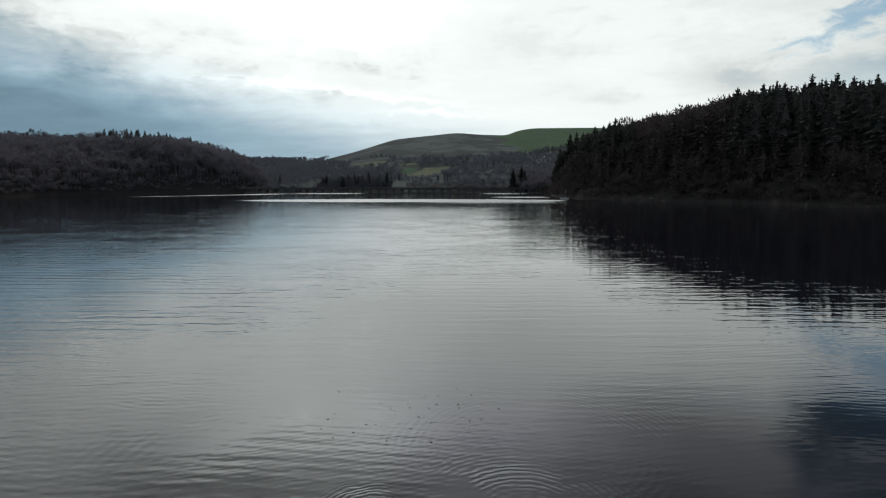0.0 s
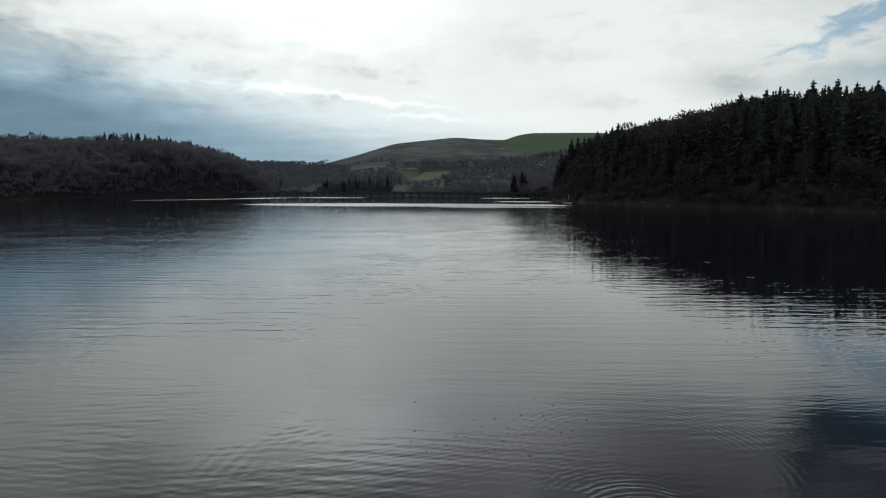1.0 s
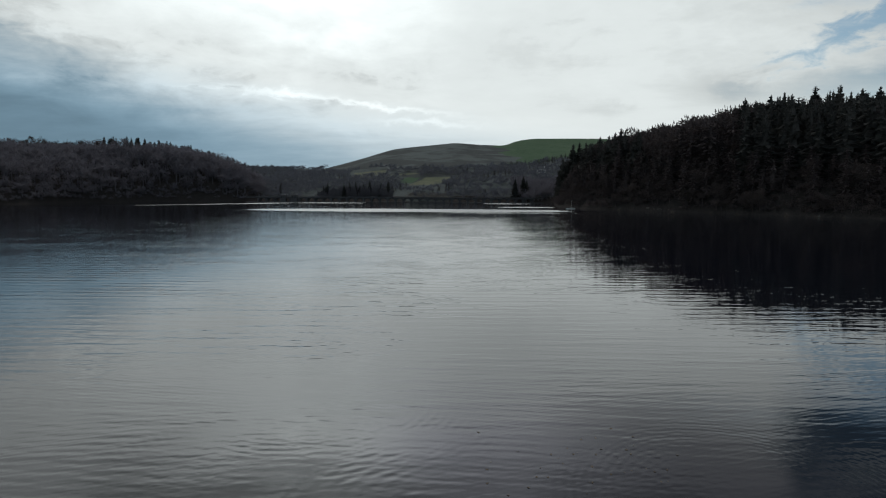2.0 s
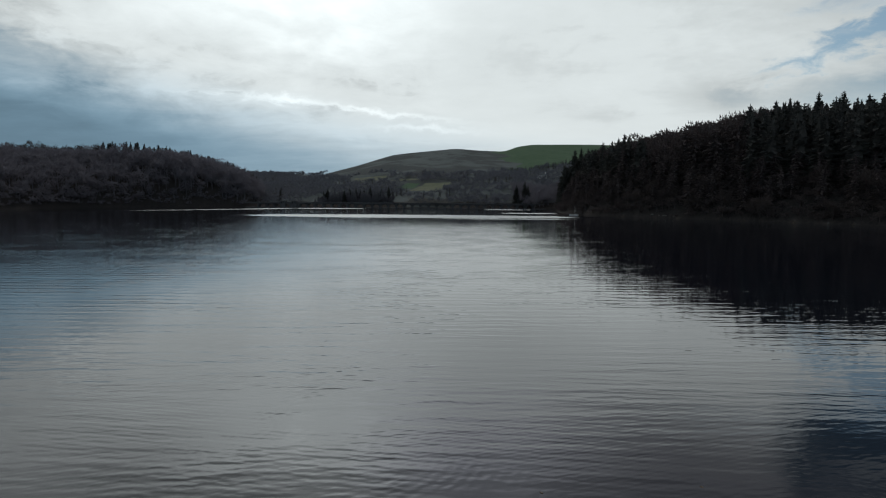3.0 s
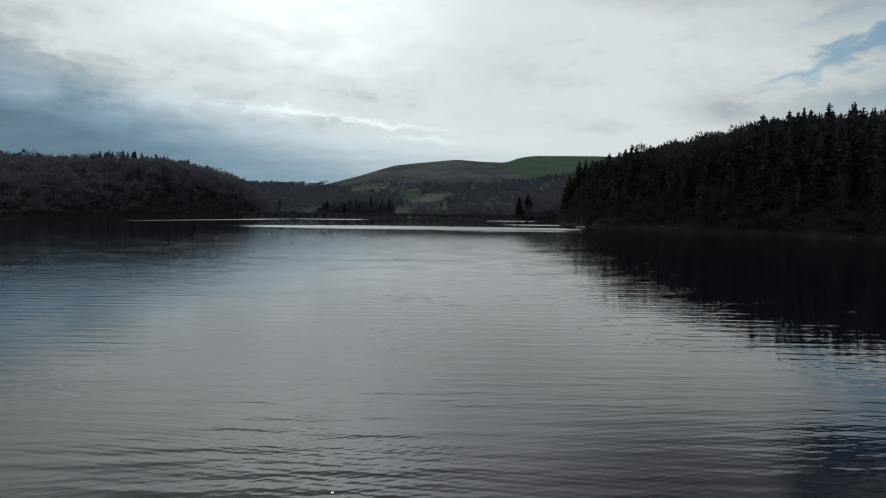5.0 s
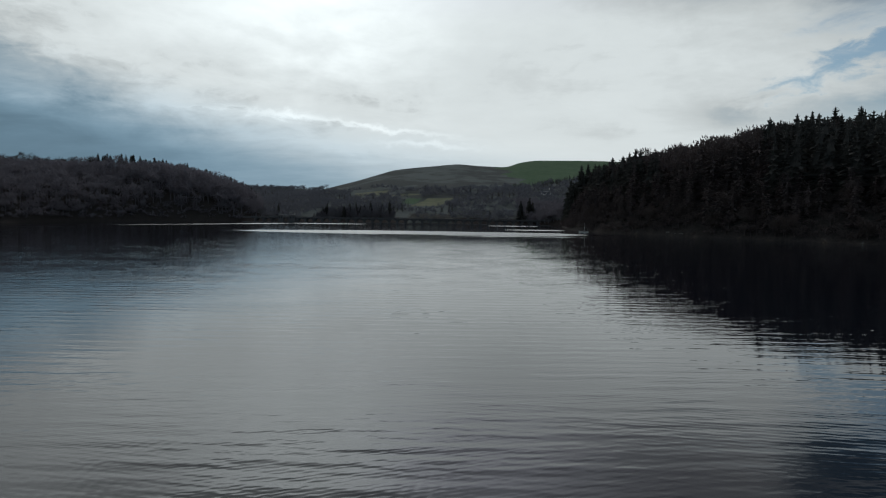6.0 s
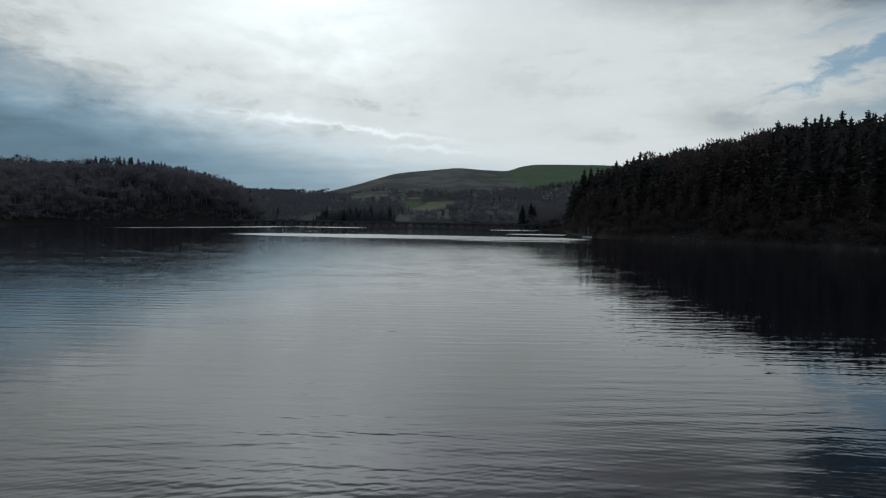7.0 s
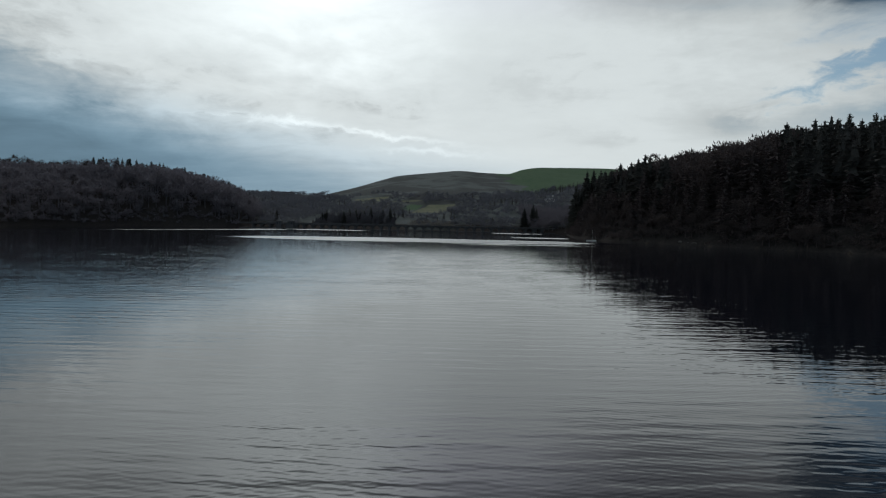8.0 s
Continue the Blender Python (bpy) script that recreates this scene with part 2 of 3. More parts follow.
NEEDLES = foliage("spruce_needles", (0.058, 0.058, 0.054), (0.088, 0.088, 0.078), False, sheer=0.25)
NEEDLES_FAR = foliage("spruce_needles_massed", (0.060, 0.059, 0.056), (0.092, 0.088, 0.080), True, sheer=0.25)
TWIGS = foliage("bare_twigs", (0.060, 0.050, 0.050), (0.095, 0.077, 0.072), False, sheer=0.2)
# hillside twigs: aerial haze mixed into the colour as a pale blue
TWIGS_FAR_HAZED = foliage("bare_twigs_hazed", (0.120, 0.126, 0.148), (0.150, 0.154, 0.174), True, sheer=0.5)
TWIGS_PALE = foliage("pale_twigs_massed", (0.17, 0.165, 0.155), (0.23, 0.22, 0.20), True, sheer=0.5)
# twigs and spruce needles farther off: haze put into lighter, bluer colours
TWIGS_HAZED = foliage("hazed_twigs_massed", (0.150, 0.143, 0.164), (0.190, 0.180, 0.202), True, sheer=0.45)
NEEDLES_HAZED = foliage("hazed_spruce_needles_massed", (0.155, 0.152, 0.172), (0.21, 0.203, 0.22), True, sheer=0.4)
TWIGS_RED = foliage("reddish_twigs_massed", (0.068, 0.057, 0.058), (0.108, 0.087, 0.083), True, sheer=0.2)
BARK = stone("bark", (0.03, 0.024, 0.02), (0.07, 0.055, 0.045), 4.0)
MASONRY = stone("dam_masonry", (0.05, 0.05, 0.053), (0.085, 0.085, 0.088), 1.2)
SHINGLE = stone("shore_shingle", (0.05, 0.045, 0.04), (0.11, 0.10, 0.09), 2.0)
SLATE = stone("slate", (0.04, 0.045, 0.05), (0.09, 0.095, 0.10), 2.0)
RENDERED = plain("white_render", (0.72, 0.71, 0.68), 0.85)
HULL_WHITE = plain("white_gelcoat", (0.80, 0.80, 0.78), 0.25, 0.0, 0.06)
DECK_GREY = plain("pale_grey_deck", (0.55, 0.56, 0.56), 0.5)
ALLOY = plain("mast_alloy", (0.40, 0.41, 0.42), 0.5, 1.0, 0.05)
BLACK = plain("black_plastic", (0.02, 0.02, 0.022), 0.4)
GLASS_DARK = plain("window_glass", (0.02, 0.024, 0.03), 0.08, 0.0, 0.02)
LEAF = plain("dead_leaf", (0.12, 0.08, 0.04), 0.7)


def build_ground_material():
    m, g = material("valley_ground")
    at = place_of(g)
    grass, pale, shore, litter = g.attribute("pasture"), g.attribute("pale"), g.attribute("shore"), g.attribute("litter")
    n1, n2, n3 = g.noise(at, 0.02, 5.0, 0.6), g.noise(at, 0.12, 5.0, 0.6), g.noise(at, 1.5, 4.0)
    ragged = g.math("MULTIPLY", g.math("SUBTRACT", n2, 0.5), 0.5)
    # moor and pasture carry a blue-grey cast, distance haze put into their colour
    moor = g.mix(g.ramp(n2, 0.35, 0.65), (0.100, 0.114, 0.112), (0.118, 0.131, 0.126))
    moor = g.mix(g.ramp(n1, 0.46, 0.56), moor, (0.070, 0.076, 0.074))
    green = g.mix(g.ramp(n2, 0.3, 0.7), (0.066, 0.108, 0.064), (0.082, 0.124, 0.073))
    straw = g.mix(g.ramp(n2, 0.3, 0.7), (0.125, 0.135, 0.090), (0.165, 0.170, 0.115))
    pebbles = g.mix(g.ramp(n3, 0.3, 0.7), (0.03, 0.025, 0.02), (0.07, 0.06, 0.05))
    c = g.mix(g.ramp(g.math("ADD", grass, ragged), 0.4, 0.6), moor, green)
    c = g.mix(g.ramp(g.math("ADD", pale, ragged), 0.4, 0.6), c, straw)
    c = g.mix(g.ramp(g.math("ADD", shore, g.math("MULTIPLY", ragged, 0.6)), 0.4, 0.6), c, pebbles)
    floor = g.mix(g.ramp(n3, 0.3, 0.7), (0.028, 0.025, 0.024), (0.046, 0.040, 0.037))
    c = g.mix(g.ramp(g.math("ADD", litter, ragged), 0.4, 0.6), c, floor)
    finish(g, c, 0.95, n3, 0.15, shine=0.05)
    return m


GROUND = build_ground_material()


def build_water_material():
    m, g = material("lake_water")
    at = place_of(g)
    x, y, z = g.split(at)
    # gusts: patches of rougher and calmer water; the wind runs down the middle of the lake, the east side lies in the lee
    gust = g.noise(g.mapped(at, (0.35, 1.0, 1), (11, 5, 0), 6), 0.09, 4.0, 0.55, 0.5)
    streak = g.noise(g.mapped(at, (0.16, 0.55, 1), (3, 8, 0), 3), 1.0, 4.0, 0.65, 0.5)
    slick = g.noise(g.mapped(at, (0.6, 1.0, 1), (1, 7, 0), 12), 0.22, 3.0, 0.6, 0.5)
    calm = g.math("MULTIPLY", g.ramp(gust, 0.34, 0.62, 0.75, 1.0), g.ramp(slick, 0.38, 0.62, 0.55, 1.15))
    side = g.math("SUBTRACT", x, g.math("MULTIPLY", g.math("SUBTRACT", gust, 0.5), 16.0))
    lane_w = g.math("MULTIPLY", g.ramp(g.math("ADD", side, g.math("MULTIPLY", y, 0.30)), -8.0, 10.0), g.ramp(g.math("SUBTRACT", side, g.math("MULTIPLY", y, 0.11)), 4.0, -6.0))
    windy = g.math("MULTIPLY", lane_w, g.math("MULTIPLY", g.ramp(y, 34.0, 70.0), g.ramp(y, 165.0, 115.0)))
    # broken water along the left of the flight, where the gusts come down
    catspaw = g.math("MULTIPLY", g.bell(side, y, -9.0, 24.0, 6.5, 15.0), g.ramp(slick, 0.40, 0.60, 0.3, 1.0))
    lee = g.ramp(g.math("SUBTRACT", side, g.math("MULTIPLY", y, 0.20)), -4.0, 6.0)

    # trains of long-crested ripples, each strong in its own patches: length, turn, slope, patch, bend, rarity, stretch
    h = 0.0
    for length, turn, slope, patch_at, bend, rare, stretch in ((1.10, 2.0, 0.0108, (7, 3, 0), 2.8, 0.22, 0.75), (0.68, -4.0, 0.0105, (3, 1, 0), 2.8, 0.28, 0.85), (0.42, 6.0, 0.0120, (9, 4, 0), 2.6, 0.34, 0.8),
                                                             (0.31, -9.0, 0.0135, (5, 8, 0), 2.8, 0.38, 0.9), (0.22, 14.0, 0.0165, (2, 6, 0), 3.0, 0.40, 0.7), (0.16, -22.0, 0.0140, (8, 9, 0), 3.0, 0.42, 0.8)):
        w = g.node("ShaderNodeTexWave")
        w.wave_type, w.bands_direction, w.wave_profile = "BANDS", "Y", "SIN"
        g.put(g.mapped(at, (stretch, 1.0, 1), (0, 0, 0), turn), w.inputs["Vector"])
        w.inputs["Scale"].default_value = 0.314 / length
        w.inputs["Distortion"].default_value = bend
        w.inputs["Detail"].default_value = 2.0
        w.inputs["Detail Scale"].default_value = 1.8
        strong = g.ramp(g.noise(g.mapped(at, (0.5, 1.0, 1), patch_at), 0.16, 3.0, 0.55), rare, rare + 0.22, 0.22, 1.0)
        if length > 0.5:
            strong = g.math("MULTIPLY", strong, g.ramp(y, 12.0, 26.0, 0.35, 1.0))
        h = g.math("ADD", h, g.math("MULTIPLY", g.math("MULTIPLY", w.outputs["Fac"], strong), slope * length / math.pi))
    wave = g.noise(g.mapped(at, (0.6, 1.0, 1), (4, 9, 0), 4), 4.2, 1.5, 0.5, 0.3)
    tiny = g.noise(g.mapped(at, (0.6, 1.0, 1), (8, 1, 0), -14), 8.0, 1.5, 0.5)
    ruffled = g.ramp(g.noise(g.mapped(at, (0.6, 1.0, 1), (6, 2, 0), 15), 0.13, 3.0, 0.6, 0.6), 0.44, 0.64, 0.15, 1.0)
    h = g.math("ADD", h, g.math("MULTIPLY", g.math("MULTIPLY", wave, 0.0030), ruffled))
    h = g.math("ADD", h, g.math("MULTIPLY", g.math("MULTIPLY", tiny, 0.0016), ruffled))
    h = g.math("MULTIPLY", h, g.math("ADD", g.math("MULTIPLY", g.math("MULTIPLY", calm, g.ramp(y, 10.0, 22.0, 0.7, 1.3)), g.math("SUBTRACT", 1.0, g.math("MULTIPLY", lee, 0.30))), g.math("MULTIPLY", catspaw, 1.5)))
    # farther out only the streaks of the gusts stand apart
    h = g.math("ADD", h, g.math("MULTIPLY", g.math("MULTIPLY", streak, g.ramp(y, 40.0, 90.0)), 0.030))
    gust_fine = g.noise(at, 0.55, 2.0)
    # ring ripples that the rotors' wash has left on the water
    for cx, cy, size, length, tall in ((1.55, 9.4, 1.5, 0.16, 0.0024), (-1.3, 9.3, 0.8, 0.11, 0.0014), (-2.6, 11.0, 4.2, 0.34, 0.0006), (2.2, 12.0, 3.0, 0.20, 0.0005), (-7.6, 17.5, 3.6, 0.26, 0.0008), (-9.6, 27.5, 3.6, 0.30, 0.0010)):
        dx, dy = g.math("SUBTRACT", x, cx), g.math("SUBTRACT", y, cy)
        r = g.math("SQRT", g.math("ADD", g.math("MULTIPLY", dx, dx), g.math("MULTIPLY", dy, dy)))
        wobble = g.math("ADD", r, g.math("MULTIPLY", wave, 0.16))
        ring = g.math("SINE", g.math("MULTIPLY", wobble, 2 * math.pi / length))
        fade = g.bell(r, 0.0, size, 0.0, size * 0.45, 1.0)
        fade = g.math("MULTIPLY", fade, g.ramp(gust_fine, 0.38, 0.62))
        h = g.math("ADD", h, g.math("MULTIPLY", g.math("MULTIPLY", ring, fade), tall))
    # wind lanes far out, where the water is ruffled
    wander = g.math("MULTIPLY", g.math("SUBTRACT", g.noise(g.mapped(at, (0.02, 0.05, 1)), 1.0, 4.0), 0.5), 14.0)
    yy = g.math("ADD", y, wander)
    lane = 0.0
    for cx, cy, sx, sy, tilt, force in ((-12, 201, 62, 17, -0.03, 1.0), (-120, 297, 60, 9, 1.06, 1.0), (-72, 346, 24, 12, 0, 1.0), (38, 342, 16, 13, 0, 1.0),
                                        (36, 252, 14, 10, 0, 0.75), (-136, 213, 26, 3, 0.1, 0.22), (-56, 108, 4, 0.8, 0, 0.15), (20, 176, 26, 3, 0, 0.40)):
        one = g.math("MULTIPLY", g.ramp(g.bell(x, yy, cx, cy, sx, sy, tilt), 0.25, 0.60), force)
        lane = g.math("MAXIMUM", lane, one)
    far = g.ramp(y, 40.0, 190.0)
    rough = g.math("ADD", 0.006, g.math("MULTIPLY", far, 0.02))
    rough = g.math("ADD", rough, g.math("MULTIPLY", lane, 0.10))
    peat = g.mix(gust, (0.006, 0.007, 0.012), (0.010, 0.011, 0.017))
    p = finish(g, peat, rough, h, 1.0, 0.0, 1.90)
    # at a low angle the faces that lean towards the south hide the others; most so in the windy middle and in the lanes
    lean = g.math("MULTIPLY", g.math("MULTIPLY", windy, g.ramp(streak, 0.36, 0.62, 0.65, 1.25)), g.ramp(g.math("ADD", x, g.math("MULTIPLY", y, 0.14)), -8.0, 8.0, 0.011, 0.031))
    lean = g.math("MAXIMUM", lean, g.math("MULTIPLY", lane, 0.17))
    bumped = p.inputs["Normal"].links[0].from_socket
    tipped = g.node("ShaderNodeVectorMath")
    tipped.operation = "SUBTRACT"
    g.put(bumped, tipped.inputs[0])
    g.put(g.join(0.0, lean, 0.0), tipped.inputs[1])
    unit = g.node("ShaderNodeVectorMath")
    unit.operation = "NORMALIZE"
    g.put(tipped.outputs[0], unit.inputs[0])
    g.put(unit.outputs[0], p.inputs["Normal"])
    return m


WATER = build_water_material()


# ---------------------------------------------------------------- meshes
def mesh_of(name, verts, faces, mat, smooth=False):
    """A mesh of triangles from arrays."""
    verts, faces = np.asarray(verts, np.float32), np.asarray(faces, np.int32)
    me = bpy.data.meshes.new(name)
    me.vertices.add(len(verts))
    me.vertices.foreach_set("co", verts.ravel())
    me.loops.add(faces.size)
    me.loops.foreach_set("vertex_index", faces.ravel())
    me.polygons.add(len(faces))
    me.polygons.foreach_set("loop_start", np.arange(0, faces.size, 3, dtype=np.int32))
    me.polygons.foreach_set("use_smooth", np.full(len(faces), smooth))
    me.update(calc_edges=True)
    me.materials.append(mat)
    return me


def under(ob, parent):
    ob.parent = parent
    return ob


def part(name, bm, mat, parent, label=""):
    """Links a bmesh as one mesh object under a thing or a part."""
    me = bpy.data.meshes.new(name)
    bm.to_mesh(me)
    bm.free()
    me.materials.append(mat)
    return tagged(under(new(name, me), parent), label)


def block(x0, x1, y0, y1, z0, z1, bevel=0.0):
    bm = bmesh.new()
    bmesh.ops.create_cube(bm, size=1.0, matrix=Matrix.LocRotScale(((x0 + x1) / 2, (y0 + y1) / 2, (z0 + z1) / 2), None, (x1 - x0, y1 - y0, z1 - z0)))
    if bevel:
        bmesh.ops.bevel(bm, geom=bm.edges[:], offset=bevel, segments=1, affect="EDGES")
    return bm


def rod(p, q, r0, r1, sides=8):
    bm = bmesh.new()
    p, q = Vector(p), Vector(q)
    turn = (q - p).to_track_quat("Z", "Y").to_matrix().to_4x4()
    bmesh.ops.create_cone(bm, cap_ends=True, segments=sides, radius1=r0, radius2=r1, depth=(q - p).length, matrix=Matrix.Translation((p + q) / 2) @ turn)
    return bm


# ---------------------------------------------------------------- the lie of the land
def curve(v, at, values):
    """Values between given stations, with rounded corners."""
    return (np.interp(v - 8, at, values) + 2 * np.interp(v, at, values) + np.interp(v + 8, at, values)) / 4


def bank_east(y):
    return curve(y, (-450, -150, 0, 80, 150, 225, 260, 300, 350, 400, 480, 600), (300, 250, 205, 152, 106, 60, 53, 60, 70, 92, 120, 150))


def bank_west(y):
    return curve(y, (-450, -150, 0, 120, 220, 300, 345, 368, 400, 440, 500, 620), (-330, -280, -235, -216, -208, -198, -172, -132, -128, -141, -165, -260))


def ridge(x):
    """The crest of the far moor, by its distance east."""
    return curve(x, (-900, -500, -320, -223, -184, -126, -74, -21, 21, 58, 97, 112, 137, 234, 400, 900), (70, 58, 46, 43, 41, 57, 73, 79, 83, 80, 79, 86, 90, 91, 84, 70))


def bed(d, z):
    """z on land (d metres inland), and the sloping lake bed off shore."""
    return np.where(d > 0, z, np.maximum(-5.0, 0.35 * d))


def folds(x, y, size, tall, seed):
    p = np.sin(x / size * 2.1 + seed) * np.cos(y / size * 1.7 - seed * 2) + 0.5 * np.sin(x / size * 4.7 - y / size * 3.1 + seed * 3) + 0.25 * np.sin(x / size * 9.3 + y / size * 7.7 + seed)
    return p * tall


def land(x, y):
    """Height of the ground."""
    x, y = np.asarray(x, float), np.asarray(y, float)
    e, w = x - bank_east(y), bank_west(y) - x
    de, dw = np.maximum(e, 0), np.maximum(w, 0)
    fade = np.interp(y, (420, 620), (1.0, 0.15))
    east = bed(e, (8.0 * (1 - np.exp(-de / 7)) + 58 * (1 - np.exp(-de / 160)) + folds(x, y, 60, 1.2, 1.0) * np.minimum(de / 30, 1)) * fade)
    west = bed(w, (4.0 * (1 - np.exp(-dw / 5)) + 26 * (1 - np.exp(-dw / 38)) + folds(x, y, 60, 1.0, 2.0) * np.minimum(dw / 30, 1)) * fade)
    n = y - 376.0
    rise = np.where(y < 850, np.maximum(n, 0) / 474.0, 1.0)
    rise = rise * (1 - 0.55 * np.clip((y - 900) / 3000, 0, 1))
    north = bed(n, 0.6 + ridge(x) * rise + folds(x, y, 90, 1.3, 3.0) * np.clip(n / 80, 0, 1) * np.clip((860 - y) / 100, 0.15, 1))
    s = -430.0 - y
    south = bed(s, 70 * (1 - np.exp(-np.maximum(s, 0) / 200)))
    return np.maximum(np.maximum(east, west), np.maximum(north, south))


def patch(x, y, cx, cy, sx, sy):
    return np.clip(1.5 - np.maximum(np.abs(x - cx) / sx, np.abs(y - cy) / sy), 0, 1)


def pasture_at(x, y):
    return np.maximum(np.clip((x - 84 - 9 * np.sin(y / 17) - 5 * np.sin(y / 6.3 + 1)) / 12 + 0.5, 0, 1) * np.clip((y - 612 - 0.25 * (x - 130)) / 20 + 0.5, 0, 1), 0.8 * patch(x, y, -34 + (y - 470) * 0.2, 486, 8, 18))


def pale_at(x, y):
    low = patch(x, y, -11 + (y - 480) * 0.32, 478, 12, 22)
    return np.maximum(low, np.maximum(0.85 * patch(x, y, -38, 522, 14, 5), 0.85 * patch(x, y, -72, 548, 18, 16)))


def wooded_at(x, y):
    """Banks under trees, where dead leaves and needles cover the ground."""
    e, w = np.clip((x - bank_east(y) + 4) / 2, 0, 1), np.clip((bank_west(y) - x + 4) / 2, 0, 1)
    behind = np.clip((y - 372) / 4, 0, 1) * np.clip((402 - y) / 10, 0, 1) * np.clip((np.abs(x + 12) - 14) / 3, 0, 1)
    return np.maximum(np.maximum(e, w) * np.clip((430 - y) / 40, 0, 1), behind)


def spaced(stops):
    out = []
    for start, stop, step in stops:
        out += list(np.arange(start, stop, step))
    return np.array(sorted(set(out)))


def build_ground():
    xs = spaced(((-4200, -900, 300), (-900, -340, 28), (-340, 340, 4), (340, 900, 28), (900, 4300, 300)))
    ys = spaced(((-3300, -500, 280), (-500, 60, 20), (60, 540, 4), (540, 1000, 7), (1000, 4400, 200)))
    gx, gy = np.meshgrid(xs, ys)
    gz = land(gx, gy)
    verts = np.stack([gx, gy, gz], -1).reshape(-1, 3)
    i = np.arange(len(ys) * len(xs)).reshape(len(ys), len(xs))
    a, b, c, d = (k.ravel() for k in (i[:-1, :-1], i[:-1, 1:], i[1:, 1:], i[1:, :-1]))
    me = mesh_of("ground", verts, np.concatenate([np.stack([a, b, c], -1), np.stack([a, c, d], -1)]), GROUND, True)
    for name, values in (("pasture", pasture_at(gx, gy)), ("pale", pale_at(gx, gy)), ("shore", np.clip(1.4 - gz / 0.5, 0, 1)), ("litter", wooded_at(gx, gy))):
        me.attributes.new(name, "FLOAT", "POINT").data.foreach_set("value", values.ravel().astype(np.float32))
    return tagged(new("ground", me), "winter moorland, green pasture and wooded banks round a reservoir", "ground", kind="structure")


def build_water():
    bm = bmesh.new()
    bmesh.ops.create_grid(bm, x_segments=24, y_segments=24, size=1.0, matrix=Matrix.LocRotScale((0, -30, 0), None, (380, 410, 1)))
    me = bpy.data.meshes.new("water")
    bm.to_mesh(me)
    bm.free()
    me.materials.append(WATER)
    return tagged(new("water", me), "grey rippled reservoir water reflecting a cloudy sky", "lake", kind="structure")


build_ground()
build_water()


# ---------------------------------------------------------------- trees
def conifer_crown(rng, whorls, per, spread=0.2, start=0.10, broadness=1.0, core=1.0, full=0.85):
    """Uneven drooping sprays in whorls round a dense inside, for a tree one metre tall."""
    v, f = [], []
    heavy = rng.uniform(0, 6.28)
    for k in range(whorls):
        z = start + (0.93 - start) * max(0.0, k + rng.uniform(-0.35, 0.35)) / (whorls - 1)
        reach = spread * max(0.0, 1.0 - z) ** full * rng.uniform(0.72, 1.15) + 0.006
        for j in range(per):
            if rng.random() < 0.12:
                continue
            ang = 2 * math.pi * (j + rng.uniform(-0.4, 0.4)) / per + k * 0.9
            ln = reach * rng.uniform(0.55, 1.25) * (1 + 0.18 * math.cos(ang - heavy))
            ca, sa = math.cos(ang), math.sin(ang)
            w = min(0.03, ln * rng.uniform(0.16, 0.28)) * broadness
            drop = ln * (rng.uniform(-0.05, 0.45) - (1.1 if full > 0.6 else 0.35) * max(0.0, z - 0.72) / 0.28)
            n = len(v)
            v += [(0, 0, z + 0.010), (ca * ln * 0.6 - sa * w, sa * ln * 0.6 + ca * w, z - drop * 0.35), (ca * ln, sa * ln, z - drop),
                  (ca * ln * 0.6 + sa * w, sa * ln * 0.6 - ca * w, z - drop * 0.35), (ca * ln * 0.6, sa * ln * 0.6, z - drop * 0.4 - 0.028 * broadness * min(1.0, 4 * (1 - z)))]
            f += [(n, n + 1, n + 2), (n, n + 2, n + 3), (n, n + 4, n + 2)]
    n = len(v)
    rings = [(z, r * spread * core) for z, r in ((start + 0.02, 0.30), (0.40, 0.24), (0.70, 0.13), (0.90, 0.045), (0.985 if full > 0.6 else 0.93, 0.010))]
    for z, r in rings:
        for j in range(5):
            a = j * 1.2566 + z * 3
            q = r * rng.uniform(0.6, 1.25)
            v.append((q * math.cos(a), q * math.sin(a), z + rng.uniform(-0.02, 0.02) * (1 - z)))
    for k in range(len(rings) - 1):
        for j in range(5):
            a, b = n + k * 5 + j, n + k * 5 + (j + 1) % 5
            f += [(a, b, b + 5), (a, b + 5, a + 5)]
    return np.array(v), np.array(f)


def tapered(points, radii, sides=5):
    """A limb along points."""
    v, f = [], []
    for k, (p, r) in enumerate(zip(points, radii)):
        for j in range(sides):
            a = 2 * math.pi * j / sides
            v.append((p[0] + r * math.cos(a), p[1] + r * math.sin(a), p[2]))
        if k:
            for j in range(sides):
                a, b = (k - 1) * sides + j, (k - 1) * sides + (j + 1) % sides
                f += [(a, b, b + sides), (a, b + sides, a + sides)]
    return np.array(v, float), np.array(f)


def conifer_trunk():
    return tapered([(0, 0, -0.04), (0.002, 0, 0.3), (0, 0.002, 0.7), (0, 0, 0.88)], [0.014, 0.010, 0.005, 0.001])


def joined(pieces):
    v, f, n = [], [], 0
    for pv, pf in pieces:
        v.append(pv)
        f.append(pf + n)
        n += len(pv)
    return np.concatenate(v), np.concatenate(f)


